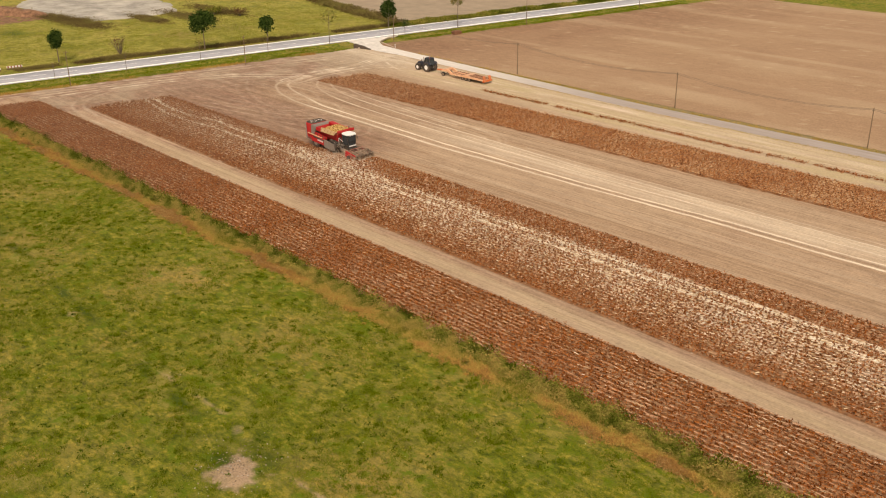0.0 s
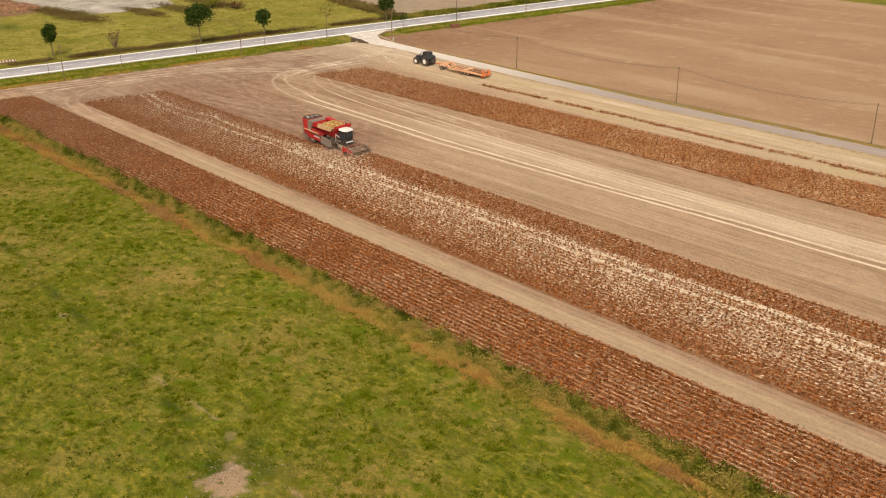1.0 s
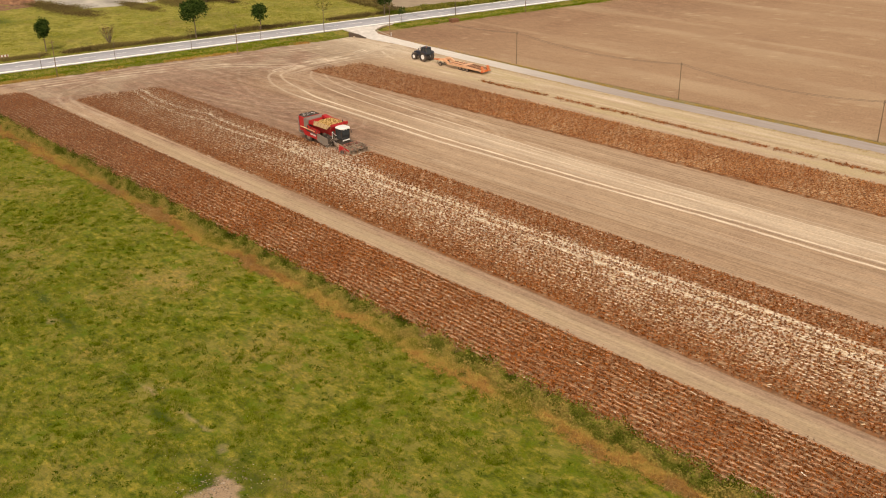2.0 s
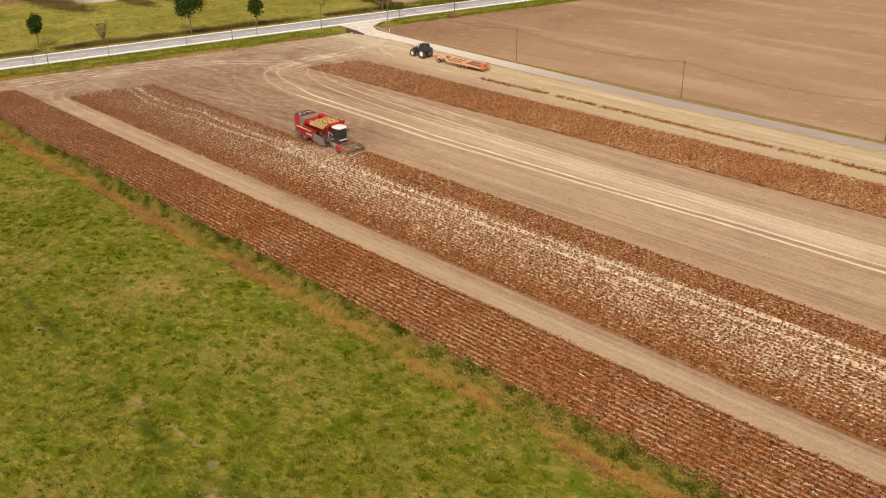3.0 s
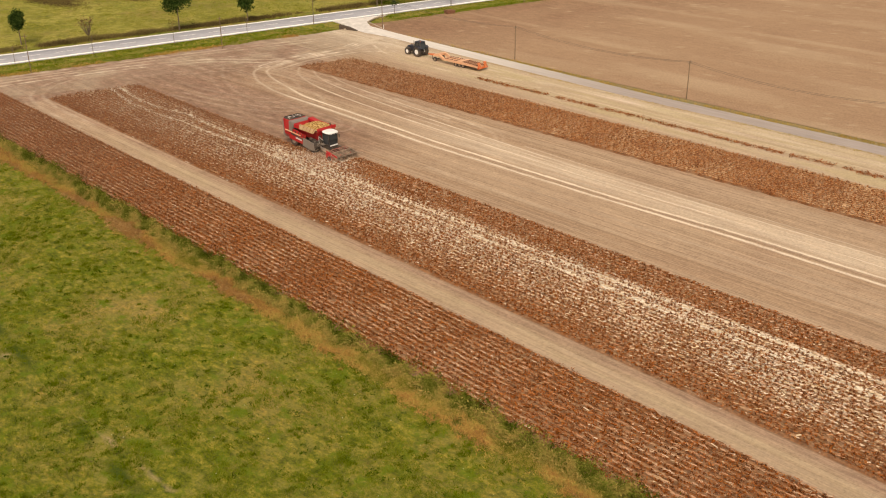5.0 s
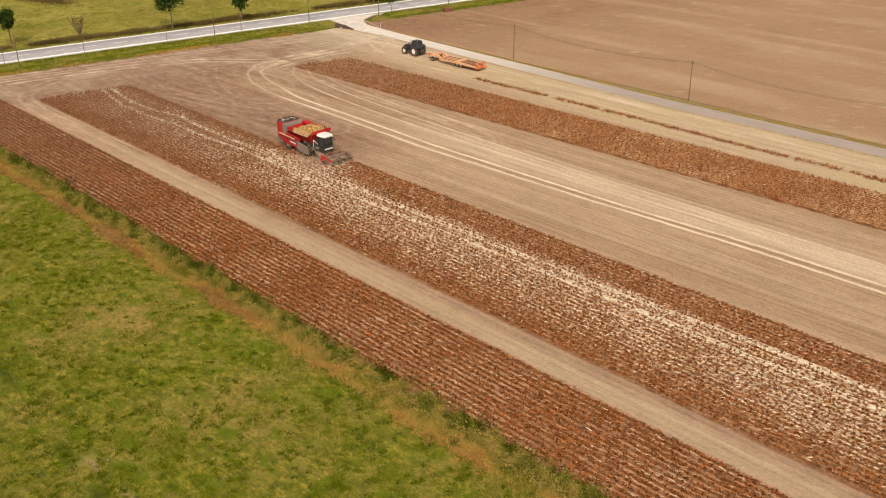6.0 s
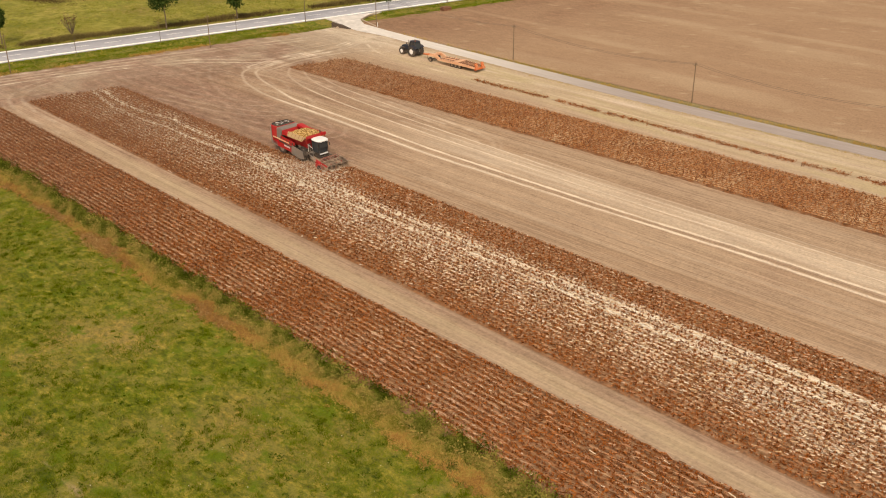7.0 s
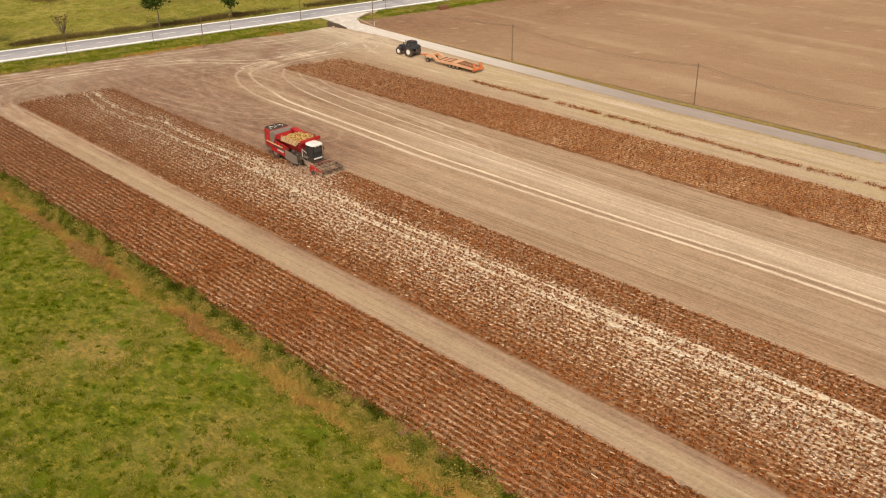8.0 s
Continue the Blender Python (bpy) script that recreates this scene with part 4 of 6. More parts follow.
vv, ff = leaf_quads(fx_.ravel(), fy_.ravel(), fz_.ravel(), 0.30, 0.9, 0.17)
fringe = mesh_object("dry_grass_fringe", vv, ff, DRY_BLADE, {"clump": np.repeat(np.clip(tone, 0, 1), 4 * per)})
tagged(fringe, "tall dry orange-brown grass along the ditch", "dry grass", kind="stuff")
n = 11500
ux = RNG.uniform(-176, -14, n)
uv = 54.15 + RNG.normal(0, 0.55, n) + 0.6 * (value_noise(ux, ux * 0, 3.5, 116) - 0.5)
ok = RNG.random(n) < 1.5 * value_noise(ux, uv, 1.3, 113) + 0.12
ux, uv = np.repeat(ux[ok], 22), np.repeat(uv[ok], 22)
ux, uv = ux + RNG.normal(0, 0.2, len(ux)), uv + RNG.normal(0, 0.18, len(uv))
vv, ff = leaf_quads(ux, wy(ux, uv), np.abs(RNG.normal(0.08, 0.32, len(ux))) * (0.15 + 1.7 * value_noise(ux, uv, 1.2, 114)), 0.19, 0.9, 0.5)
weeds = mesh_object("ditch_weeds", vv, ff, WEED_LEAF, {"clump": np.repeat(np.clip(1.2 * value_noise(ux, uv, 0.75, 118) - 0.06 + 0.30 * (54.2 - uv) + 0.12 * soft_step(ux, -100, -70), 0, 1), 4)})
tagged(weeds, "dark green leafy weeds growing in the ditch", "weeds", kind="stuff")

# coarse tufts over the pasture beyond the road
n = 15000
s, w = RNG.uniform(-6, 112, n), 13 + 50 * RNG.random(n) ** 1.3
qx, qy = along(s, w)
ok = (RNG.random(n) < np.clip(2.2 * value_noise(qx, qy, 4, 127) - 0.5, 0.05, 1)) & ~((qx < -232) & (qy > 104)) & (qy < 160)
qx, qy = qx[ok], qy[ok]
pasture = blades("pasture_tufts", qx, qy, qx * 0 - 0.02, 7, 0.15, 0.15, 0.3, MEADOW_BLADE, 1.2, 0.74 + 0.5 * value_noise(qx, qy, 3.0, 128) + RNG.normal(0, 0.1, len(qx)))
tagged(pasture, "coarse yellow-green tufts of grazed pasture grass", "grass", kind="stuff")

# road verges, and the brown reeds beyond the road
n = 9000
s, w = RNG.uniform(-40, 175, n), RNG.uniform(-8.8, -0.2, n)
ok = ~((s > 64) & (s < 86)) | ((s < 71) & (w < -1.5 - (s - 64)))
vx, vy = along(s[ok], w[ok])
verge = blades("verge_grass", vx, vy, ground_z(vx, vy), 8, 0.13, 0.12, 0.3, MEADOW_BLADE, 0.8, 0.05 + 0.45 * value_noise(vx, vy, 2.2, 123))
tagged(verge, "green mown grass on the road verge", "grass", kind="stuff")
n = 5000
s, w = RNG.uniform(5, 104, n), 11.9 + RNG.normal(0, 0.7, n)
ok = RNG.random(n) < 1.5 * value_noise(s, w, 5, 121) - 0.15
rx_, ry_ = along(s[ok], w[ok])
reeds = blades("reed_bank", rx_, ry_, rx_ * 0, 14, 0.25 + 0.5 * value_noise(rx_, ry_, 5, 122), 0.10, 0.35, SCRUB_LEAF, 0.9, 0.05 + 0.6 * value_noise(rx_, ry_, 4, 126))
tagged(reeds, "brown reeds and dead grass along the road ditch", "reeds", kind="stuff")
n = 3400
s, w = RNG.uniform(-40, 175, n), -8.1 + RNG.normal(0, 0.5, n)
ok = (RNG.random(n) < 2.2 * value_noise(s, w * 0, 7, 124) - 0.4) & (s < 62)
sx, sy = along(s[ok], w[ok])
straw = blades("verge_straw", sx, sy, sx * 0, 10, 0.28, 0.10, 0.35, DRY_BLADE, 0.8, 0.35 + 0.5 * value_noise(sx, sy, 2.0, 125))
tagged(straw, "dry straw-coloured grass at the field's edge", "dry grass", kind="stuff")

# ---- poles, wires, trees ----


def utility_pole(x, y, tall, label):
    p = thing("utility_pole", x, y, 0, 0, label, "utility pole", "telephone poles")
    part("shaft", rod((0, 0, -0.1), (0, 0, tall), 0.085, 0.06, 10), WOOD, p)
    part("crossarm", box(-0.04, 0.04, -0.4, 0.4, tall - 0.45, tall - 0.37, 0.01), WOOD, p)
    for dy in (-0.35, 0.35):
        part("insulator", rod((0, dy, tall - 0.37), (0, dy, tall - 0.22), 0.035, 0.025, 8), GREY_METAL, p)
    return p


ROAD_POLES = [(-175.7, 74.9, 6.8), (-166.3, 108.0, 6.2), (-157.8, 141.3, 6.6), (-153.2, 180.8, 6.6), (-146.0, 218.0, 6.6)]
LANE_POLES = [(-120.6, 140.0, 6.2), (-84.5, 139.5, 6.2), (-51.1, 139.3, 6.2), (-16.0, 138.8, 6.2)]
for x, y, t in ROAD_POLES:
    utility_pole(x, y, t, "tall brown wooden telephone pole on the road verge")
for x, y, t in LANE_POLES:
    utility_pole(x, y, t, "thin brown wooden telephone pole beside the lane")


def wire_span(a, b, sag):
    cu = bpy.data.curves.new("overhead_wire", "CURVE")
    cu.dimensions, cu.bevel_depth, cu.bevel_resolution = "3D", 0.016, 0
    sp = cu.splines.new("POLY")
    sp.points.add(12)
    for i in range(13):
        t = i / 12
        p = Vector(a).lerp(Vector(b), t)
        sp.points[i].co = (p.x, p.y, p.z - sag * 4 * t * (1 - t), 1)
    cu.materials.append(WIRE)
    ob = new("overhead_wire", cu)
    return tagged(ob, "thin dark overhead wire sagging between poles", "wire", "overhead wires")


for chain in ([ROAD_POLES[2]] + LANE_POLES,):
    for a, b in zip(chain[:-1], chain[1:]):
        for dy in (-0.35, 0.35):
            wire_span((a[0], a[1] + dy, a[2] - 0.25), (b[0], b[1] + dy, b[2] - 0.25), 1.1)


def tree(x, y, clear, crown_w, crown_h, leaves, mat, label, leaf=0.42, trunk=0.14, bushy=1.0):
    t = thing("tree", x, y, 0, 0, label, "tree", "roadside trees")
    bm = rod((0, 0, -0.1), (0, 0, clear), trunk, trunk * 0.75, 8)
    top = clear + crown_h * 0.75
    rod((0, 0, clear), (0.1, 0.05, top), trunk * 0.75, trunk * 0.2, 6, bm)
    tips = []
    for i in range(11):
        a, h = RNG.uniform(0, 2 * np.pi), clear + crown_h * RNG.uniform(0.0, 0.55)
        r = crown_w / 2 * RNG.uniform(0.45, 0.85)
        tip = (r * math.cos(a), r * math.sin(a), min(h + crown_h * RNG.uniform(0.15, 0.45), top + 0.2 * crown_h))
        rod((0, 0, h), tip, trunk * 0.35, trunk * 0.1, 5, bm)
        tips.append(tip)
    part("trunk", bm, BARK, t)
    tips = np.array(tips + [(0.1, 0.05, top)] * 2)
    pick = RNG.integers(0, len(tips), leaves)
    g = RNG.normal(0, 1, (leaves, 3)) * np.array([crown_w * 0.15, crown_w * 0.15, crown_h * 0.13]) * bushy
    p = tips[pick] + g
    mid = np.array([0, 0, clear + crown_h * 0.5])
    q = (p - mid) / np.array([crown_w / 2, crown_w / 2, crown_h / 2])
    p = p[np.linalg.norm(q, axis=1) < RNG.uniform(0.9, 1.12, leaves)]
    v, f = leaf_quads(p[:, 0], p[:, 1], p[:, 2], leaf, 0.8)
    c = mesh_object("crown", v, f, mat)
    c.parent = t
    return t


DENSE = "young roadside tree with dense dark green crown"
tree(*along(14.0, 14.8), 2.3, 3.4, 4.6, 2400, TREE_LEAF, DENSE)
tree(*along(43.8, 9.4), 3.0, 6.0, 5.7, 4200, TREE_LEAF, "roadside tree with broad round dark green crown")
tree(*along(59.0, 10.2), 1.8, 3.8, 4.0, 2300, TREE_LEAF, DENSE)
tree(*along(54.2, -1.2), 2.2, 1.4, 2.0, 14, YELLOW_LEAF, "thin bare sapling on the verge", 0.25, 0.05)
tree(*along(90.0, 9.2), 2.2, 4.0, 4.7, 2400, TREE_LEAF, DENSE)
tree(*along(103.7, -0.6), 4.6, 3.4, 4.0, 700, YELLOW_LEAF, "young roadside tree with thinning olive crown", 0.35, 0.09)
tree(*along(69.3, -0.6), 3.8, 4.0, 4.4, 240, YELLOW_LEAF, "young roadside tree with sparse yellowing crown", 0.35, 0.08)
tree(*along(39.1, -1.2), 2.6, 2.0, 2.6, 110, YELLOW_LEAF, "thin staked sapling with few yellow leaves", 0.3, 0.05)
tree(*along(23.6, -1.2), 2.2, 1.4, 2.0, 14, YELLOW_LEAF, "thin bare sapling on the verge", 0.25, 0.05)
tree(*along(9.8, -0.9), 2.0, 1.4, 2.0, 14, YELLOW_LEAF, "thin bare sapling on the verge", 0.25, 0.05)
tree(*along(88.9, -0.6), 1.6, 2.0, 2.2, 260, TREE_LEAF, "small bushy sapling on the verge", 0.3, 0.05)

# ---- the potato harvester ----


def hollow(x0, x1, y0, y1, z0, z1, flare, t=0.06):
    """An open-topped hopper with sloping walls of thickness t."""
    bm = bmesh.new()
    out_lo = [(x0 + flare, y0 + flare, z0), (x1 - flare, y0 + flare, z0), (x1 - flare, y1 - flare, z0), (x0 + flare, y1 - flare, z0)]
    out_hi = [(x0, y0, z1), (x1, y0, z1), (x1, y1, z1), (x0, y1, z1)]
    in_hi = [(x0 + t, y0 + t, z1), (x1 - t, y0 + t, z1), (x1 - t, y1 - t, z1), (x0 + t, y1 - t, z1)]
    in_lo = [(x0 + flare + t, y0 + flare + t, z0 + t), (x1 - flare - t, y0 + flare + t, z0 + t), (x1 - flare - t, y1 - flare - t, z0 + t), (x0 + flare + t, y1 - flare - t, z0 + t)]
    rings = [[bm.verts.new(p) for p in ring] for ring in (out_lo, out_hi, in_hi, in_lo)]
    for a, b in zip(rings[:-1], rings[1:]):
        for i in range(4):
            bm.faces.new((a[i], a[(i + 1) % 4], b[(i + 1) % 4], b[i]))
    bm.faces.new(rings[0][::-1])
    bm.faces.new(rings[3])
    return bm


def tower(x0, x1, y0, y1, z0, z1, round_x, taper=0.0, wall=0.0):
    """An upright housing with a rounded back; hollow if it has a wall thickness."""
    bm = bmesh.new()

    def outline(inset, z, dx):
        pts = []
        r = round_x
        for cx, cy, a0 in ((x0 + r, y0 + r, 180), (x1 - 0.08, y0 + 0.08, 270), (x1 - 0.08, y1 - 0.08, 0), (x0 + r, y1 - r, 90)):
            rr = (r if cx < (x0 + x1) / 2 else 0.08) - inset
            for k in range(6):
                a = radians(a0 + 18 * k)
                pts.append(bm.verts.new((cx + max(rr, 0.01) * math.cos(a) + dx, cy + max(rr, 0.01) * math.sin(a), z)))
        return pts

    rings = [outline(0, z0, taper * 2), outline(0, z1 - 0.06, 0), outline(0.05, z1, 0)]
    if wall:
        rings += [outline(wall, z1, 0), outline(wall, z0 + 0.02, 0)]
    for a, b in zip(rings[:-1], rings[1:]):
        for i in range(24):
            bm.faces.new((a[i], a[(i + 1) % 24], b[(i + 1) % 24], b[i]))
    bm.faces.new(rings[0][::-1])
    bm.faces.new(rings[-1])
    return bm


def build_harvester():
    h = thing("potato_harvester", -107.3, 84.2, 0.05, -1.1, "red self-propelled potato harvester with full bunker, at work in dry drills", "harvester")
    bm = box(-5.9, 3.9, -0.85, -0.6, 0.95, 1.25, 0.02)
    box(-5.9, 3.9, 0.6, 0.85, 0.95, 1.25, 0.02, bm)
    for x in (-5.7, -3.6, -1.6, 0.6, 3.6):
        box(x - 0.12, x + 0.12, -0.6, 0.6, 0.98, 1.22, 0.02, bm)
    part("chassis", bm, DARK_METAL, h)
    for x, r, w in ((-3.6, 0.85, 0.62), (0.5, 0.98, 0.72)):
        part("axle", rod((x, -1.25, r), (x, 1.25, r), 0.14, None, 10), DARK_METAL, h)
        for y in (-1.3, 1.3):
            wheel(h, x, y, r, w, GREY_METAL)
    # rear cleaning tower with its open fan deck
    rear = part("rear_housing", tower(-6.05, -4.5, -1.5, 1.45, 1.1, 3.45, 0.30, 0.10), RED, h)
    part("tail_guard", tower(-6.42, -5.95, -1.54, 1.49, 1.25, 3.38, 0.34, 0.08), GREY_METAL, rear, "dusty grey rounded rear guard")
    part("fan_well", tower(-6.2, -4.55, -1.38, 1.33, 3.40, 3.56, 0.45, 0.0, 0.09), DARK_METAL, rear, "dark rim of the open fan well")
    part("fan_floor", tower(-6.1, -4.65, -1.28, 1.23, 3.36, 3.48, 0.4, 0.0), DARK_METAL, rear)
    for k in range(7):
        a = 0.5 + 0.83 * k
        part("fan_blade", rod((-5.4, 0, 3.52), (-5.4 + 0.55 * math.cos(a), 1.0 * math.sin(a), 3.54), 0.05, 0.09, 6), GREY_METAL if k % 2 else DARK_METAL, rear)
    for x, y, dx, dy in ((-5.9, -0.7, 0.5, 0.2), (-5.0, -0.5, -0.2, 0.5), (-5.7, 0.5, 0.4, 0.3), (-4.9, 0.7, -0.3, 0.2), (-5.3, -1.0, 0.35, -0.05)):
        part("cross_strut", rod((x, y, 3.56), (x + dx, y + dy, 3.58), 0.035, None, 6), WHITE, rear, "pale worn strut")
    # grey cross belt between tower and bunker
    part("cross_conveyor", slab([(-4.62, 1.7), (-3.95, 1.75), (-3.3, 3.2), (-3.4, 3.42), (-4.62, 3.4)], -1.58, 1.5, 0.08), GREY_METAL, h, "dusty grey rubber cross conveyor")
    for k in range(9):
        part("belt_rib", box(-4.45, -3.5, -1.3 + k * 0.32, -1.24 + k * 0.32, 3.31, 3.40, 0.01), DARK_METAL, h)
    # bunker, with a heaped load at its front end
    bunker = part("bunker", hollow(-3.3, 1.7, -1.5, 1.65, 1.75, 3.3, 0.5), RED, h)
    part("bunker_lip", box(-3.35, 1.75, 1.62, 1.72, 3.26, 3.36, 0.02), RED, bunker)
    # near lip coloured dark to stand for the shade below the heap
    part("bunker_lip", box(-1.9, 1.75, -1.56, -1.46, 3.26, 3.36, 0.02), DARK_METAL, bunker)
    flap = bmesh.new()
    edge = [(-2.0, -1.52, 3.50), (1.55, -1.52, 3.46), (1.35, -1.86, 2.98), (-1.75, -1.90, 3.02)]
    for k in (0, 1):
        edge += [(x, y - 0.04, z - 0.03) for x, y, z in edge[:4]] if k == 0 else []
    fv = [flap.verts.new(p) for p in edge]
    for q in ((0, 1, 2, 3), (7, 6, 5, 4), (0, 4, 5, 1), (1, 5, 6, 2), (2, 6, 7, 3), (3, 7, 4, 0)):
        flap.faces.new([fv[i] for i in q])
    part("load_flap", flap, TAN_BOARD, bunker, "dusty tan side flap let down outwards")
    for k in range(5):
        x = -1.7 + k * 0.72
        part("flap_rib", rod((x, -1.555, 3.50), (x + 0.02, -1.90, 3.01), 0.03, None, 6), PLANK, bunker)
    part("bunker_flap", slab([(-3.3, 2.75), (-2.0, 2.8), (-1.9, 3.3), (-3.25, 3.3)], -1.62, -1.54, 0.01), RED, bunker)
    part("front_board", box(1.68, 1.76, -1.5, 1.65, 3.2, 3.62, 0.02), RED, bunker)
    part("unloading_arm", slab([(-3.3, 3.28), (-1.2, 3.1), (-1.1, 3.4), (-3.2, 3.65)], 0.75, 1.55, 0.03), RED, bunker)
    # left-hand side: panels, rail and sloping elevator
    panel = part("side_panel", slab([(-4.5, 0.95), (-1.3, 0.75), (-0.9, 1.75), (-4.6, 1.95)], -1.62, -1.54, 0.02), RED, h)
    for k in range(6):
        part("mark_bar", box(-3.0 + k * 0.22, -2.85 + k * 0.22, -1.632, -1.622, 1.25 - k * 0.012, 1.48 - k * 0.012), WHITE, panel, "white block lettering bar")
    part("upper_panel", slab([(-3.9, 2.0), (-0.8, 1.8), (-0.7, 2.2), (-3.7, 2.5)], -1.58, -1.5, 0.02), RED, h)
    part("rear_skirt", slab([(-6.0, 1.0), (-4.6, 0.8), (-4.6, 1.4), (-6.1, 1.5)], -1.5, -1.42, 0.02), GREY_METAL, h)
    for k in range(5):
        x = -3.7 + k * 0.62
        part("panel_rib", slab([(x, 1.98 - 0.04 * k), (x + 0.10, 1.97 - 0.04 * k), (x + 0.16, 2.38 - 0.05 * k), (x + 0.06, 2.40 - 0.05 * k)], -1.63, -1.58, 0.0), DARK_METAL, h)
    part("roller_shaft", rod((-3.9, -1.66, 1.78), (-1.0, -1.66, 1.50), 0.09, None, 10), DARK_METAL, h)
    part("guide_rail", slab([(-5.3, 1.98), (-1.9, 1.84), (-1.9, 1.94), (-5.3, 2.12)], -1.70, -1.58, 0.01), ORANGE, h, "pale salmon guide rail")
    part("dust_cover", slab([(-1.3, 0.7), (0.3, 0.45), (1.3, 0.55), (1.15, 1.55), (-1.1, 1.85)], -1.82, -1.70, 0.03), GREY_METAL, h, "dusty grey side cover")
    part("right_panel", slab([(-4.6, 0.9), (0.9, 0.8), (1.2, 2.2), (-4.6, 2.4)], 1.5, 1.58, 0.02), RED, h)
    part("fuel_tank", box(-1.0, 0.4, 0.95, 1.5, 0.9, 1.6, 0.08), DARK_METAL, h)
    part("hydraulic_hose", rod((0.9, -1.5, 2.1), (2.4, -1.35, 1.15), 0.05), DARK_METAL, h)
    part("lift_ram", rod((1.2, -1.45, 1.75), (3.0, -1.3, 0.85), 0.07), GREY_METAL, h)
    # cab
    cab = part("cab", slab([(1.9, 1.55), (3.2, 1.55), (3.45, 2.3), (3.3, 3.05), (1.9, 3.1)], -0.75, 0.6, 0.06), GLASS, h, "dark tinted cab glass")
    roof = bmesh.new()
    rings = []
    for grow, z in ((0.0, 3.06), (0.10, 3.12), (0.10, 3.20), (0.0, 3.29), (-0.25, 3.35)):
        rings.append([])
        for k in range(28):
            a = 2 * math.pi * k / 28
            ca, sa = math.cos(a), math.sin(a)
            px = math.copysign(abs(ca) ** 0.55, ca) * (0.82 + grow)
            py = math.copysign(abs(sa) ** 0.55, sa) * (0.80 + grow)
            rings[-1].append(roof.verts.new((2.64 + px, -0.07 + py, z + 0.05 * (2.64 - px * 0.3) * 0.05)))
    for ra, rb in zip(rings[:-1], rings[1:]):
        for k in range(28):
            roof.faces.new((ra[k], ra[(k + 1) % 28], rb[(k + 1) % 28], rb[k]))
    roof.faces.new(rings[0][::-1])
    roof.faces.new(rings[-1])
    part("cab_roof", roof, WHITE, cab, "clean white rounded cab roof")
    part("cab_floor", box(1.85, 3.3, -0.8, 0.65, 1.2, 1.58, 0.03), DARK_METAL, cab)
    for x, y in ((1.93, -0.76), (1.93, 0.62), (3.32, -0.76), (3.32, 0.62)):
        part("cab_pillar", rod((x - 0.03, y, 1.3), (x, y, 3.08), 0.045, None, 6), DARK_METAL, cab)
    part("bumper", slab([(3.32, 1.35), (3.46, 1.42), (3.46, 1.58), (3.32, 1.55)], -0.7, 0.55, 0.02), WHITE, cab)
    part("air_filter", rod((1.75, -1.05, 1.5), (1.75, -1.05, 2.6), 0.14, None, 12), DARK_METAL, h)
    part("valve_block", box(0.95, 1.6, -1.5, -0.95, 1.35, 1.85, 0.04), DARK_METAL, h)
    part("pump_housing", rod((0.2, -1.55, 2.0), (0.75, -1.5, 1.9), 0.2, 0.17, 12), DARK_METAL, h)
    for k in range(5):
        part("pressure_hose", rod((0.3 + 0.25 * k, -1.62, 1.95 - 0.05 * k), (1.5 + 0.2 * k, -1.42 + 0.04 * k, 1.05 + 0.1 * k), 0.035, None, 6), GREY_METAL if k % 2 else DARK_METAL, h)
    part("hand_rail", rod((1.75, -1.28, 1.6), (1.75, -1.28, 2.55), 0.03, None, 6), WHITE, h, "pale hand rail")
    part("hand_rail", rod((1.75, -1.28, 2.55), (2.6, -1.22, 2.2), 0.03, None, 6), WHITE, h, "pale hand rail")
    part("walkway", box(1.6, 2.6, -1.2, -0.82, 1.5, 1.56, 0.01), GREY_METAL, h)
    for y in (-0.95, 0.8):
        arm = part("mirror_arm", rod((3.3, y * 0.8, 2.9), (3.45, y, 2.8), 0.025), DARK_METAL, cab)
        part("mirror", box(3.42, 3.5, y - 0.08, y + 0.08, 2.4, 2.8, 0.02), DARK_METAL, arm)
    ladder = part("ladder", box(2.0, 2.06, -1.15, -1.1, 0.4, 1.9, 0.01), GREY_METAL, h)
    part("ladder_side", box(2.5, 2.56, -1.15, -1.1, 0.4, 1.9, 0.01), GREY_METAL, ladder)
    for k in range(5):
        part("rung", rod((2.03, -1.12, 0.5 + k * 0.3), (2.53, -1.12, 0.5 + k * 0.3), 0.025), GREY_METAL, ladder)
    # lifting header: arms, frame, haulm roller, discs and webs
    head = part("header_frame", box(4.15, 4.32, -1.7, 1.7, 0.85, 1.05, 0.03), DUSTY_RED, h)
    for y in (-1.35, -0.2, 0.95):
        part("upright", slab([(3.75, 0.9), (3.92, 0.9), (4.5, 1.30), (4.36, 1.36)], y - 0.05, y + 0.05, 0.01), DUSTY_STEEL, head)
        part("lift_link", rod((4.42, y, 1.30), (5.85, y + 0.06, 0.86), 0.045, None, 6), DUSTY_STEEL, head)
    part("top_beam", rod((4.43, -1.5, 1.32), (4.43, 1.15, 1.32), 0.06, None, 8), DUSTY_RED, head)
    part("drive_drum", rod((4.35, -1.98, 0.72), (4.35, -1.72, 0.72), 0.42, None, 20), RED, head, "red side drive drum")
    for k in range(4):
        part("feed_hose", rod((3.4, -0.6 + 0.35 * k, 1.3), (4.6 + 0.1 * k, -0.9 + 0.5 * k, 1.05), 0.03, None, 6), DARK_METAL, head)
    part("marker_arm", rod((5.9, 1.6, 0.75), (6.5, 2.25, 0.62), 0.06, None, 8), DUSTY_STEEL, head)
    for y in (-1.62, -0.55, 0.55, 1.62):
        part("header_arm", slab([(3.6, 1.0), (3.7, 1.15), (6.0, 0.78), (6.05, 0.62), (5.9, 0.6)], y - 0.05, y + 0.05, 0.01), RED if y < -1 else DUSTY_STEEL, head)
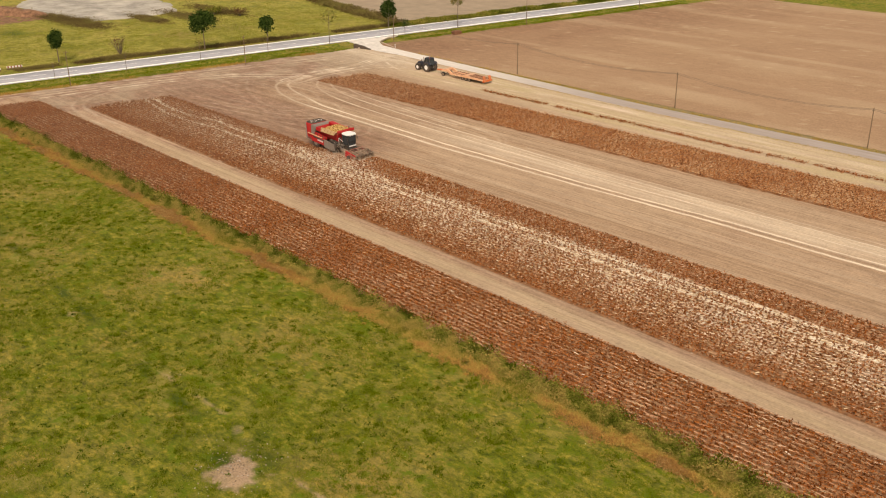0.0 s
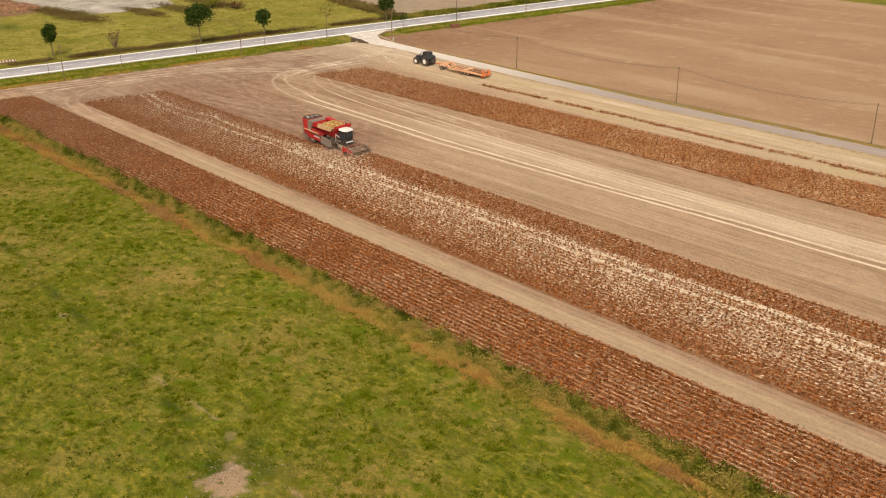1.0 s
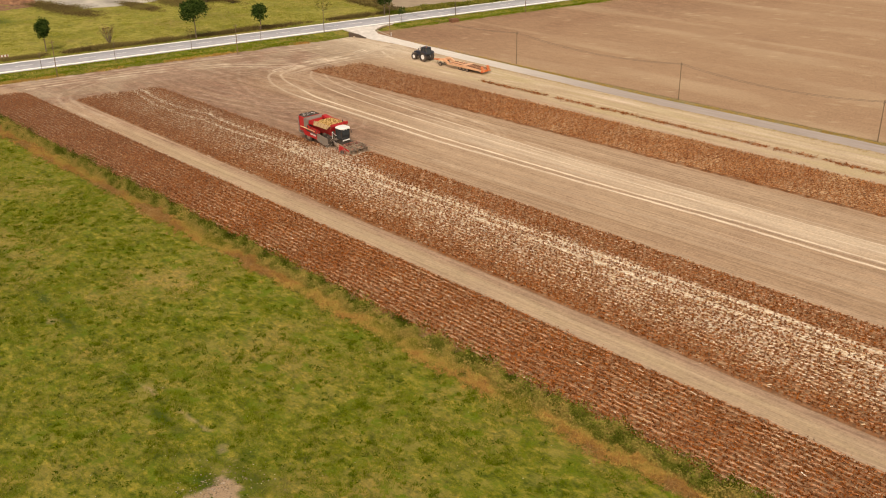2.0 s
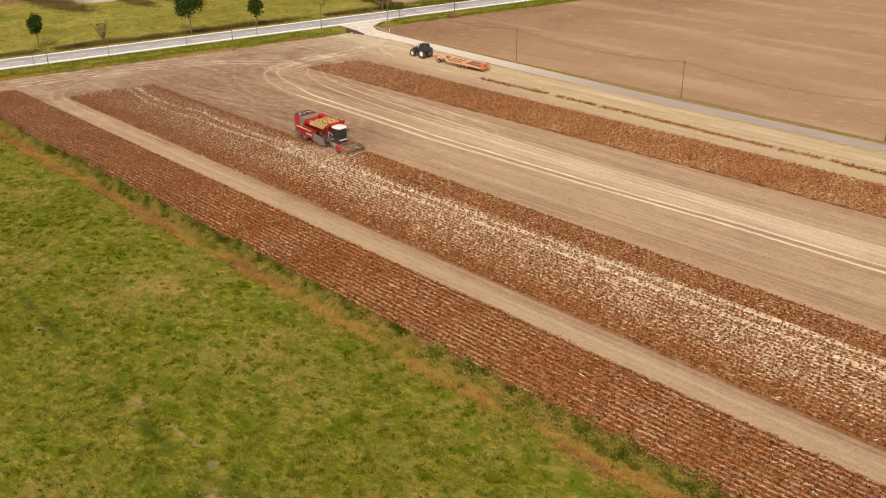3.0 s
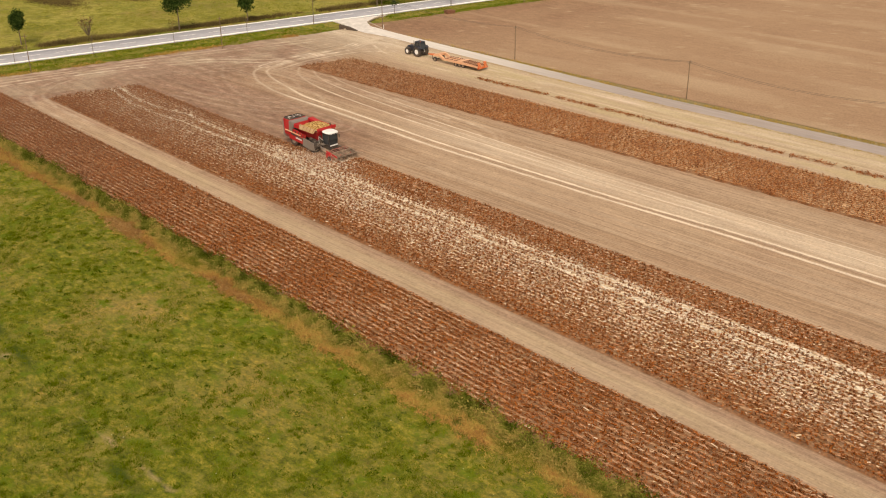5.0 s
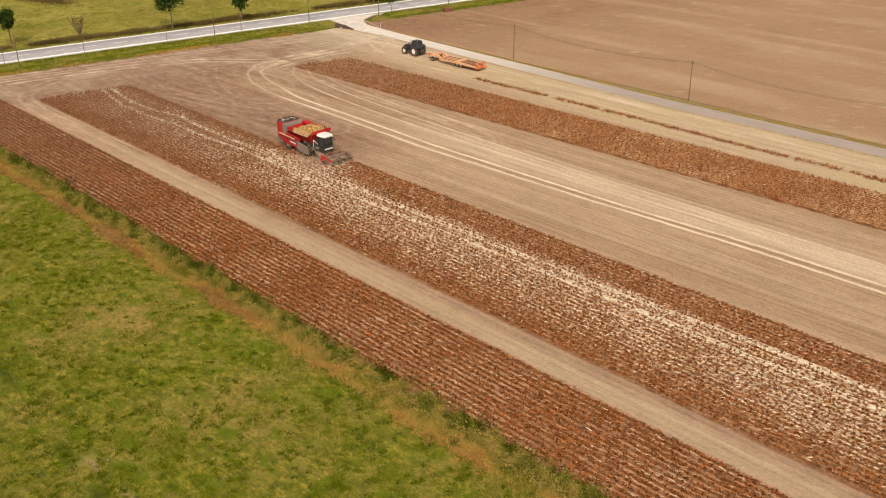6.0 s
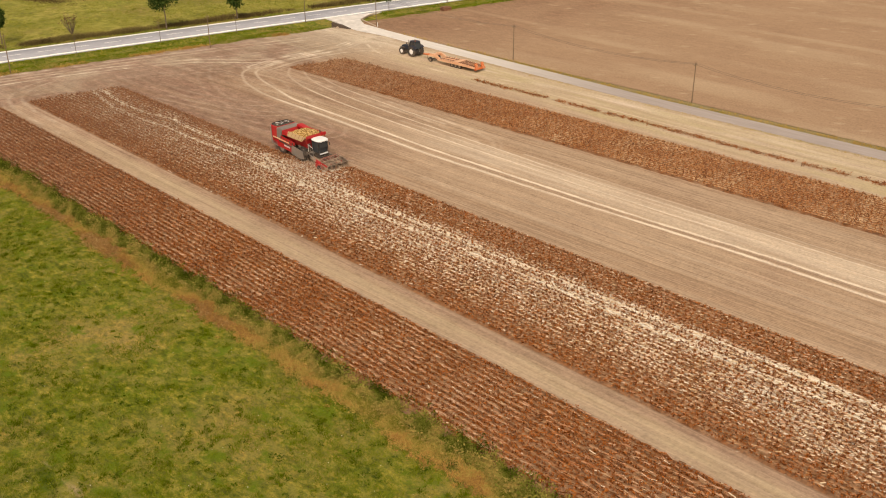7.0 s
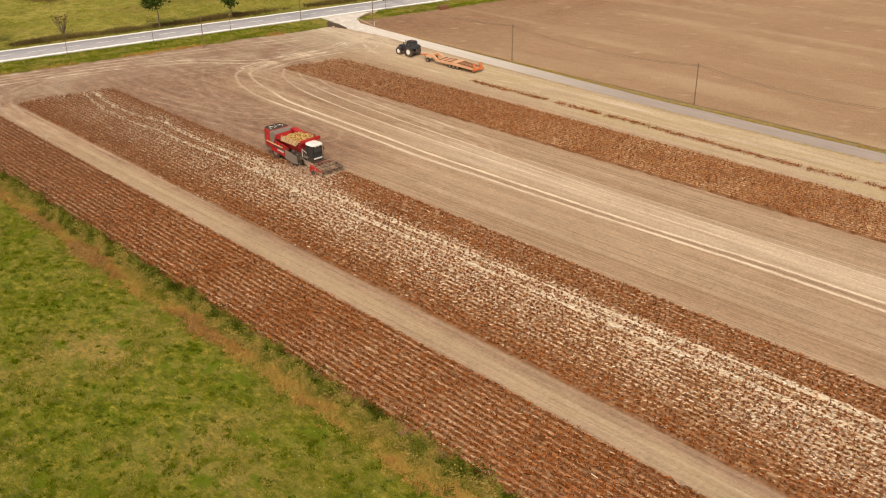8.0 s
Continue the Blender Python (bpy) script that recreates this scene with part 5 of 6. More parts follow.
    part("haulm_roller", rod((5.35, -1.6, 0.62), (5.35, 1.6, 0.62), 0.17, None, 14), DUSTY_STEEL, head)
    for k in range(15):
        part("roller_ring", rod((5.35, -1.54 + k * 0.22, 0.62), (5.35, -1.49 + k * 0.22, 0.62), 0.21, None, 14), DUSTY_STEEL, head)
    part("front_bar", rod((6.0, -1.7, 0.72), (6.0, 1.7, 0.72), 0.06), DUSTY_STEEL, head)
    part("cross_tube", rod((4.9, -1.65, 1.0), (4.9, 1.65, 1.0), 0.07), DUSTY_STEEL, head)
    part("sieve_web", slab([(2.2, 0.95), (5.0, 0.28), (5.05, 0.34), (2.25, 1.05)], -1.5, 1.5, 0.0), DUSTY_STEEL, head, "dusty steel web")
    for k in range(5):
        y = -1.64 + k * 0.82
        disc = part("coulter_disc", rod((5.75, y - 0.02, 0.42), (5.75, y + 0.02, 0.42), 0.36, None, 20), DUSTY_STEEL, head)
        part("disc_fork", rod((5.75, y + 0.05, 0.42), (5.6, y + 0.05, 0.85), 0.04), RED, disc)
    for k in range(4):
        y = -1.23 + k * 0.82
        part("share", slab([(5.0, 0.2), (5.75, 0.02), (5.78, 0.06), (5.05, 0.28)], y - 0.26, y + 0.26, 0.0), DUSTY_STEEL, head)
    for y in (-1.85, 1.85):
        part("side_shield", slab([(4.0, 0.35), (5.3, 0.25), (5.5, 0.75), (4.1, 1.0)], y - 0.03, y + 0.03, 0.01), DUSTY_RED if y < 0 else DUSTY_STEEL, head)
    part("depth_wheel", rod((4.7, -2.05, 0.36), (4.7, -1.9, 0.36), 0.34, None, 18), RUBBER, head)
    part("depth_wheel", rod((4.7, 1.9, 0.36), (4.7, 2.05, 0.36), 0.34, None, 18), RUBBER, head)
    for y in (-0.6, 0.0, 0.6):
        part("work_lamp", box(3.42, 3.5, y * 0.8 - 0.09, y * 0.8 + 0.09, 3.0, 3.1, 0.02), WHITE, cab)
    part("beacon", rod((2.1, 0.45, 3.30), (2.1, 0.45, 3.48), 0.07, 0.05, 10), BRIGHT_ORANGE, cab)
    part("exhaust", rod((1.1, 1.2, 2.2), (1.1, 1.2, 3.75), 0.08, None, 10), DARK_METAL, h)
    return h


build_harvester()

# the load: a heap of potatoes in the bunker
POTATO = make_leaf("potato_skin", [(0.0, (0.16, 0.09, 0.03)), (0.5, (0.40, 0.245, 0.09)), (1.0, (0.58, 0.41, 0.19))], None, 0.7)


def potato_heap():
    ico = bmesh.new()
    bmesh.ops.create_icosphere(ico, subdivisions=1, radius=1)
    base = np.array([v.co[:] for v in ico.verts])
    tri = np.array([[v.index for v in f.verts] for f in ico.faces])
    ico.free()
    n = 3400
    x, y = RNG.uniform(-2.1, 1.6, n), RNG.uniform(-1.4, 1.55, n)
    top = 3.12 + 0.72 * np.exp(-(((x + 0.1) / 1.35) ** 2 + ((y + 0.05) / 1.1) ** 2)) + 0.05 * RNG.normal(0, 1, n)
    size = RNG.uniform(0.07, 0.12, (n, 1, 1)) * np.stack([RNG.uniform(0.9, 1.5, n), RNG.uniform(0.8, 1.2, n), RNG.uniform(0.7, 1.0, n)], -1)[:, None, :]
    verts = base[None] * size + np.stack([x, y, top], -1)[:, None, :]
    faces = tri[None] + (np.arange(n) * len(base))[:, None, None]
    ob = mesh_object("potato_heap", verts.reshape(-1, 3), faces.reshape(-1, 3), POTATO)
    bm = bmesh.new()
    bmesh.ops.create_grid(bm, x_segments=14, y_segments=14, size=1)
    for v in bm.verts:
        px, py = -0.25 + v.co.x * 1.85, 0.08 + v.co.y * 1.47
        v.co = (px, py, 3.05 + 0.72 * math.exp(-(((px + 0.1) / 1.35) ** 2 + ((py + 0.05) / 1.1) ** 2)))
    ext = bmesh.ops.extrude_face_region(bm, geom=bm.faces[:])
    for g in ext["geom"]:
        if isinstance(g, bmesh.types.BMVert):
            g.co.z = 2.0
            g.co.x = -0.6 + (g.co.x + 0.35) * 0.7
            g.co.y = 0.08 + (g.co.y - 0.08) * 0.65
    part("heap_core", bm, POTATO, ob)
    ob.matrix_world = pose(-107.3, 84.2, 0.05, 0, 0, -1.1)
    return tagged(ob, "heap of muddy yellow potatoes in the harvester's bunker", "potatoes", kind="stuff")


potato_heap()

# dust and chaff thrown up round the lifting header
DUST = make_leaf("dust_fleck", [(0.0, (0.42, 0.30, 0.22)), (0.6, (0.58, 0.45, 0.35)), (1.0, (0.74, 0.64, 0.54))], None, 0.9)
n = 5200
drift = np.abs(RNG.normal(0, 1, n))
px = -103.4 + RNG.normal(0, 1.5, n) - 1.3 * drift
py = 82.0 + RNG.normal(0, 1.1, n) - 1.0 * drift
pz = 0.12 + np.abs(RNG.normal(0, 0.42, n)) * np.exp(-0.25 * drift)
vv, ff = leaf_quads(px, py, pz, 0.065, 1.0, 1.2)
tagged(mesh_object("dust_flecks", vv, ff, DUST), "pale dust and chaff thrown up round the harvester's header", "dust", kind="stuff")

# ---- tractor and low loader ----


def build_tractor():
    t = thing("tractor", -134.9, 130.15, 0.04, 180.5, "dark navy tractor with white wheel rims parked beside the lane", "tractor")
    part("hood", slab([(0.9, 1.0), (3.35, 0.95), (3.55, 1.2), (3.5, 1.6), (3.2, 1.78), (0.9, 1.98)], -0.46, 0.46, 0.09), NAVY, t)
    part("grille", box(3.5, 3.57, -0.36, 0.36, 1.0, 1.55, 0.02), DARK_METAL, t)
    for y in (-0.25, 0.25):
        part("headlamp", box(3.52, 3.59, y - 0.1, y + 0.1, 1.4, 1.52, 0.01), WHITE, t)
    part("transmission", box(-0.7, 3.0, -0.34, 0.34, 0.62, 1.1, 0.06), DARK_METAL, t)
    part("front_weight", box(3.45, 3.95, -0.45, 0.45, 0.6, 1.0, 0.06), DARK_METAL, t)
    part("front_axle", rod((2.75, -0.95, 0.74), (2.75, 0.95, 0.74), 0.13, None, 10), DARK_METAL, t)
    part("rear_axle", rod((0, -1.0, 1.0), (0, 1.0, 1.0), 0.18, None, 10), DARK_METAL, t)
    for y in (-0.98, 0.98):
        wheel(t, 0.0, y, 1.0, 0.68, WHITE)
        wheel(t, 2.75, y * 0.98, 0.74, 0.52, WHITE)
        part("rear_fender", slab([(-0.95, 1.7), (-0.6, 2.02), (0.35, 2.1), (0.75, 1.75), (0.7, 1.66), (0.3, 1.98), (-0.55, 1.9), (-0.88, 1.62)], y - 0.36, y + 0.32, 0.01), NAVY, t)
        part("front_fender", slab([(2.15, 1.35), (2.4, 1.53), (3.1, 1.53), (3.35, 1.35), (3.1, 1.49), (2.4, 1.49)], y * 0.98 - 0.27, y * 0.98 + 0.27, 0.0), DARK_METAL, t)
        step = part("step_frame", box(0.85, 1.3, y * 0.75 - 0.05, y * 0.75 + 0.05, 0.5, 1.2, 0.02), DARK_METAL, t)
        part("mirror", box(1.2, 1.28, y * 1.25 - 0.1, y * 1.25 + 0.1, 2.3, 2.68, 0.02), DARK_METAL, t)
        part("mirror_arm", rod((1.0, y * 0.72, 2.62), (1.24, y * 1.25, 2.6), 0.02, None, 6), DARK_METAL, t)
    glazing = slab([(-0.75, 1.5), (-0.2, 1.15), (0.95, 1.15), (1.2, 1.9), (0.9, 2.76), (-0.45, 2.76)], -0.80, 0.80, 0.04)
    for v in glazing.verts:
        v.co.y *= 1 - 0.20 * max(0.0, v.co.z - 1.6) / 1.2
    cab = part("cab", glazing, GLASS, t, "dark tinted cab glass")
    part("cab_roof", slab([(-0.6, 2.75), (1.0, 2.75), (1.12, 2.82), (0.95, 2.92), (-0.5, 2.93), (-0.66, 2.85)], -0.68, 0.68, 0.06), NAVY, cab)
    part("roof_hatch", box(-0.2, 0.5, -0.35, 0.35, 2.92, 2.97, 0.02), DARK_METAL, cab)
    for x, x2 in ((-0.7, -0.45), (0.3, 0.3), (1.2, 0.9)):
        for y in (-0.83, 0.83):
            part("cab_pillar", rod((x, y, 1.5), (x2, y * 0.8, 2.78), 0.05, None, 6), DARK_METAL, cab)
    part("seat_back", box(-0.35, -0.2, -0.28, 0.28, 1.5, 2.3, 0.05), DARK_METAL, cab)
    part("beacon", rod((-0.4, 0.5, 2.92), (-0.4, 0.5, 3.12), 0.06, 0.05, 10), BRIGHT_ORANGE, cab)
    for y in (-0.6, 0.6):
        part("work_lamp", box(1.02, 1.10, y * 0.8 - 0.1, y * 0.8 + 0.1, 2.88, 2.99, 0.02), WHITE, cab)
    part("exhaust", rod((1.45, 0.5, 1.8), (1.45, 0.5, 3.0), 0.07, 0.06, 10), GREY_METAL, t)
    for y in (-0.45, 0.45):
        part("lower_link", rod((-0.4, y, 0.75), (-1.25, y * 0.9, 0.65), 0.05), DARK_METAL, t)
    part("hitch", box(-1.1, -0.6, -0.12, 0.12, 0.55, 0.75, 0.03), DARK_METAL, t)
    t.scale = (0.92, 0.92, 0.92)
    return t


def build_loader():
    t = thing("low_loader_trailer", -119.2, 130.1, 0.04, 180.3, "faded orange low-loader trailer with plank deck, hitched to the tractor", "trailer")
    # x runs forward from the tail
    for y in (-0.75, 0.75):
        part("main_beam", slab([(0.6, 0.55), (9.2, 0.62), (10.4, 1.0), (10.4, 1.16), (9.0, 0.92), (6.6, 0.9), (4.2, 1.02), (0.6, 0.85)], y - 0.09, y + 0.09, 0.01), ORANGE, t)
    for y in (-1.2, 1.2):
        part("side_beam", slab([(0.3, 0.66), (9.0, 0.66), (9.0, 0.88), (6.6, 0.86), (4.2, 1.0), (0.3, 0.86)], y - 0.06, y + 0.06, 0.01), ORANGE, t)
    for k in range(13):
        x = 0.5 + k * 0.7
        part("cross_member", box(x - 0.05, x + 0.05, -1.15, 1.15, 0.66, 0.78, 0.01), ORANGE, t)
    deck = part("deck_frame", box(0.35, 9.0, -0.12, 0.12, 0.72, 0.86, 0.01), ORANGE, t)
    for side in (-1, 1):
        for k in range(4):
            y = side * (0.3 + k * 0.24)
            part("deck_plank", slab([(0.4, 0.87), (4.2, 1.03), (4.2, 1.08), (0.4, 0.92)], y - 0.1, y + 0.1, 0.0), ORANGE if k in (0, 3) else PLANK, deck)
            if k != 1:
                part("deck_plank", slab([(5.0, 0.98), (8.9, 0.9), (8.9, 0.95), (5.0, 1.03)], y - 0.1, y + 0.1, 0.0), ORANGE if k != 2 else PLANK, deck)
    for k in range(9):
        x = 0.7 + k * 0.42
        z = 0.92 + (x - 0.4) * 0.042
        part("deck_slat", box(x - 0.05, x + 0.05, -1.12, 1.12, z, z + 0.05, 0.0), PLANK, deck, "dark worn timber slat")
    for k in range(6):
        x = 5.4 + k * 0.55
        part("deck_slat", box(x - 0.10, x + 0.06, -1.1, 1.1, 1.0 - k * 0.01, 1.05 - k * 0.01, 0.0), PLANK if k % 2 else ORANGE, deck)
    part("wheel_well", slab([(4.2, 0.95), (5.0, 0.95), (4.95, 1.12), (4.25, 1.12)], -1.2, 1.2, 0.02), ORANGE, t)
    # gooseneck, bolster and drawbar
    part("gooseneck", slab([(8.6, 0.88), (9.5, 1.35), (10.3, 1.52), (11.2, 1.3), (11.2, 1.05), (10.3, 1.2), (9.0, 0.8)], -0.95, -0.65, 0.03), ORANGE, t)
    part("gooseneck", slab([(8.6, 0.88), (9.5, 1.35), (10.3, 1.52), (11.2, 1.3), (11.2, 1.05), (10.3, 1.2), (9.0, 0.8)], 0.65, 0.95, 0.03), ORANGE, t)
    part("bolster", box(10.2, 11.3, -1.15, 1.15, 1.02, 1.18, 0.03), ORANGE, t)
    part("tool_box", box(9.9, 10.25, -0.6, 0.6, 1.18, 1.5, 0.03), ORANGE, t)
    for y in (-0.55, 0.55):
        part("drawbar", rod((11.2, y, 0.98), (13.6, 0.0, 0.76), 0.11, 0.10, 8), BRIGHT_ORANGE, t)
    part("towing_eye", rod((13.5, 0, 0.72), (14.0, 0, 0.7), 0.06), DARK_METAL, t)
    part("jack_stand", rod((12.2, 0.35, 0.1), (12.2, 0.35, 1.0), 0.05), DARK_METAL, t)
    for x in (10.9,):
        part("axle", rod((x, -1.0, 0.42), (x, 1.0, 0.42), 0.08), DARK_METAL, t)
        for y in (-0.98, 0.98):
            wheel(t, x, y, 0.42, 0.34, DUSTY_STEEL)
    for x in (3.9, 4.8, 5.7):
        part("axle", rod((x, -1.0, 0.42), (x, 1.0, 0.42), 0.08), DARK_METAL, t)
        for y in (-0.98, 0.98):
            wheel(t, x, y, 0.42, 0.34, DUSTY_STEEL)
    # folded ramps and tail board
    for y in (-0.75, 0.75):
        ramp_part = part("loading_ramp", slab([(0.0, 0.5), (0.15, 0.5), (0.55, 1.5), (0.4, 1.5)], y - 0.30, y + 0.30, 0.01), BRIGHT_ORANGE, t, "bright orange folded loading ramp")
        for k in range(5):
            part("ramp_cleat", box(0.0 + k * 0.075, 0.07 + k * 0.075, y - 0.28, y + 0.28, 0.62 + k * 0.19, 0.66 + k * 0.19), ORANGE, ramp_part)
    part("tail_beam", box(0.1, 0.35, -1.25, 1.25, 0.45, 0.72, 0.02), BRIGHT_ORANGE, t)
    for y in (-1.1, 1.1):
        part("tail_lamp", box(0.04, 0.1, y - 0.12, y + 0.12, 0.52, 0.66, 0.01), RED, t)
    for y in (-1.27, 1.27):
        for k in range(3):
            part("stake", box(1.6 + k * 2.6, 1.68 + k * 2.6, y - 0.03, y + 0.03, 0.7, 1.2, 0.0), ORANGE, t)
    return t


build_tractor()
build_loader()

# ---- beyond the road ----
lot_edge = [(-300, 128), (-282, 112), (-273.4, 106.3), (-262, 106.2), (-251, 107.6), (-239.4, 109.6), (-236, 115.4), (-234.5, 124.8), (-234.7, 133), (-247, 138), (-262, 141), (-300, 150)]


def patch(name, corners, z, mat, label, category, kind="structure", wobble=1.5):
    """A flat piece of land with an uneven outline."""
    pts = []
    for i, a in enumerate(corners):
        b = corners[(i + 1) % len(corners)]
        steps = max(2, int(math.dist(a, b) / 2.0))
        for k in range(steps):
            t = k / steps
            x, y = a[0] + (b[0] - a[0]) * t, a[1] + (b[1] - a[1]) * t
            pts.append((x + noise.noise((x * 0.3, y * 0.3, 1)) * wobble, y + noise.noise((x * 0.3, y * 0.3, 7)) * wobble))
    bm = bmesh.new()
    face = bm.faces.new([bm.verts.new((x, y, z)) for x, y in pts])
    ext = bmesh.ops.extrude_face_region(bm, geom=[face])
    bmesh.ops.translate(bm, verts=[g for g in ext["geom"] if isinstance(g, bmesh.types.BMVert)], vec=(0, 0, -0.3))
    bmesh.ops.triangulate(bm, faces=bm.faces[:])
    return tagged(part(name, bm, mat), label, category, kind=kind)


patch("gravel_yard", lot_edge, 0.10, GRAVEL, "pale grey gravel yard beyond the meadow", "yard", wobble=2.2)
FAR_SOIL = make_plain("far_soil", (0.305, 0.238, 0.172), 0.95, 0.18, 0.25)
far = [(-300, 186), (-219, 171), (-198, 166), (-181, 163.5), along(104, 13), along(150, 12.5), along(240, 12.5), (-300, 330)]
patch("far_field", far, 0.09, FAR_SOIL, "bare grey-brown field across the road", "field")


def scrub(name, px, py, mats, tall, label, category, per=18, width=0.2):
    m = len(px) * per
    swell = np.repeat(tall * (0.35 + 0.8 * value_noise(px, py, 3.5, 141)), per)
    r, a = np.abs(RNG.normal(0, 0.55, m)), RNG.uniform(0, 2 * np.pi, m)
    z = swell * np.clip(1 - (r / 1.5) ** 2, 0.05, 1) * RNG.uniform(0.3, 1.0, m)
    vv, ff = leaf_quads(np.repeat(px, per) + r * np.cos(a), np.repeat(py, per) + r * np.sin(a), z, width * 2, 0.8, 0.6)
    tone = np.repeat(0.75 * value_noise(px, py, 4.0, 142) + 0.25 * RNG.random(len(px)), per * 4)
    return tagged(mesh_object(name, vv, ff, mats, {"clump": np.clip(tone, 0, 1)}), label, category, kind="stuff")


n = 1500
bx = RNG.uniform(-225, -178, n)
by = 163 + 0.0 * bx + np.interp(bx, [-225, -198, -178], [7, 1.5, -1.5]) + RNG.normal(0, 1.1, n)
scrub("scrub_bank", bx, by, SCRUB_LEAF, 1.3, "brown and olive scrub along the field bank", "scrub")
n = 1600
s, w = RNG.uniform(92, 160, n), 10.3 + RNG.normal(0, 0.8, n)
vx, vy = along(s, w)
scrub("roadside_scrub", vx, vy, WEED_LEAF, 1.0, "green scrub along the far verge", "scrub")
n = 3400
k = RNG.integers(0, 5, n)
cx, cy, cr = np.array([-246, -237, -230, -226, -229])[k], np.array([106.2, 107.8, 122, 131, 141.0])[k], np.array([4.5, 4.5, 3.0, 4.5, 5])[k]
px, py = cx + RNG.normal(0, 1.25, n) * cr, cy + RNG.normal(0, 0.36, n) * cr
scrub("rusty_scrub", px, py, SCRUB_LEAF, 0.7, "brown and olive dead weeds round the yard", "scrub", 26, 0.1)


def spoil_z(X, V):
    """A low dumped bank, rounded and uneven."""
    edge = np.clip(1 - ((X + 265) / 12.0) ** 2 - ((V - 101.5 - 0.35 * (X + 265)) / 3.0) ** 2, 0, 1)
    return -0.05 + 1.7 * np.sqrt(edge) * (0.65 + 0.5 * value_noise(X, V, 2.2, 151)) + 0.1 * value_noise(X, V, 0.6, 152)


SPOIL = make_plain("red_spoil", (0.20, 0.105, 0.062), 0.95, 0.6, 0.9)
tagged(sheet("earth_bank", np.arange(-278, -250, 0.5), np.arange(90, 111, 0.5), spoil_z, SPOIL), "low bank of reddish dug earth at the yard's edge", "earth bank")


def bush(x, y, tall, wide, twigs, leaves, mat, label):
    t = thing("shrub", x, y, 0, 0, label, "shrub")
    bm = bmesh.new()
    tips = []
    for i in range(twigs):
        a, r = RNG.uniform(0, 2 * np.pi), wide / 2 * RNG.uniform(0.3, 1)
        tip = (r * math.cos(a), r * math.sin(a), tall * RNG.uniform(0.6, 1))
        rod((0.1 * math.cos(a), 0.1 * math.sin(a), -0.05), tip, 0.05, 0.012, 5, bm)
        tips.append(tip)
    part("branches", bm, BARK, t)
    tips = np.array(tips)
    p = tips[RNG.integers(0, twigs, leaves)] * RNG.uniform(0.6, 1.0, (leaves, 1)) + RNG.normal(0, 0.25, (leaves, 3))
    v, f = leaf_quads(p[:, 0], p[:, 1], np.maximum(p[:, 2], 0.15), 0.32)
    c = mesh_object("foliage", v, f, mat, {"clump": RNG.random(len(v))})
    c.parent = t
    return t


bush(*along(27, 15.5), 4.4, 4.5, 26, 160, REED_LEAF, "leafless grey shrub with thin spreading twigs")
bush(-223.0, 137.0, 2.2, 5.0, 16, 700, WEED_LEAF, "low olive shrub at the yard's edge")
bush(-217.0, 141.0, 1.8, 4.0, 14, 500, REED_LEAF, "low rusty shrub at the yard's edge")


def guard_rail(s0, s1, w):
    x, y = along((s0 + s1) / 2, w)
    t = thing("guard_rail", x, y, 0, math.degrees(math.atan2(ROAD_D[1], ROAD_D[0])), "low red and white striped barrier rail beside the road ditch", "guard rail", "rails by the culvert")
    half = (s1 - s0) / 2
    part("rail", box(-half, half, -0.04, 0.04, 0.42, 0.78, 0.01), WHITE, t, "white rail board")
    for k in range(5):
        px = -half + 0.3 + k * (2 * half - 0.6) / 4
        part("stripe", box(px - 0.16, px + 0.16, -0.046, 0.046, 0.41, 0.785, 0.0), DUSTY_RED, t, "faded red stripe")
    part("lower_rail", box(-half, half, 0.0, 0.08, 0.12, 0.30, 0.01), WOOD, t)
    for k in range(4):
        px = -half + 0.2 + k * (2 * half - 0.4) / 3
        part("post", box(px - 0.07, px + 0.07, 0.06, 0.2, -0.05, 0.74, 0.01), WOOD, t)
    return t


guard_rail(-1.4, 2.2, 12.2)
guard_rail(3.4, 6.4, 12.8)

# kerb stones round the grassed corners of the junction, and the culvert mouth
KERB = make_plain("kerb_stone", (0.42, 0.34, 0.26), 0.9, 0.2, 3.0)


def kerb_run(points, label):
    t = thing("kerb", 0, 0, 0, 0, label, "kerb")
    for a, b in zip(points[:-1], points[1:]):
        d = math.dist(a, b)
        k = max(1, int(d / 1.0))
        for i in range(k):
            m0, m1 = i / k, (i + 0.96) / k
            p = (a[0] + (b[0] - a[0]) * m0, a[1] + (b[1] - a[1]) * m0)
            q = (a[0] + (b[0] - a[0]) * m1, a[1] + (b[1] - a[1]) * m1)
            st = part("kerb_stone", box(0, math.dist(p, q), -0.1, 0.1, -0.1, 0.2, 0.015), KERB, t)
            st.matrix_world = pose(p[0], p[1], 0, 0, 0, math.degrees(math.atan2(q[1] - p[1], q[0] - p[0])))
    return t


kerb_run([(-166.8, 150.4), (-166.1, 146.6), (-164.3, 142.9), (-157.4, 140.8)], "worn tan kerb round the grassed corner of the junction")
CULVERT = make_plain("stained_concrete", (0.085, 0.062, 0.048), 0.9, 0.4, 3.0)
CHAMBER = make_plain("stained_brown_concrete", (0.20, 0.095, 0.055), 0.9, 0.5, 3.0)
cul = thing("culvert_head", -161.6, 135.1, 0, 16, "dark brown concrete culvert headwall beside the junction", "culvert")
part("headwall", slab([(-1.9, -0.1), (2.4, -0.1), (2.4, 0.12), (0.3, 0.7), (-1.9, 0.95)], -0.3, 0.3, 0.03), CULVERT, cul)
part("pipe", rod((-0.4, -0.5, 0.05), (-0.4, 0.3, 0.05), 0.3, None, 16), KERB, cul)
chamber = thing("drain_chamber", -157.9, 161.2, 0, 77, "low weathered brown drain chamber on the grassy verge", "drain chamber")
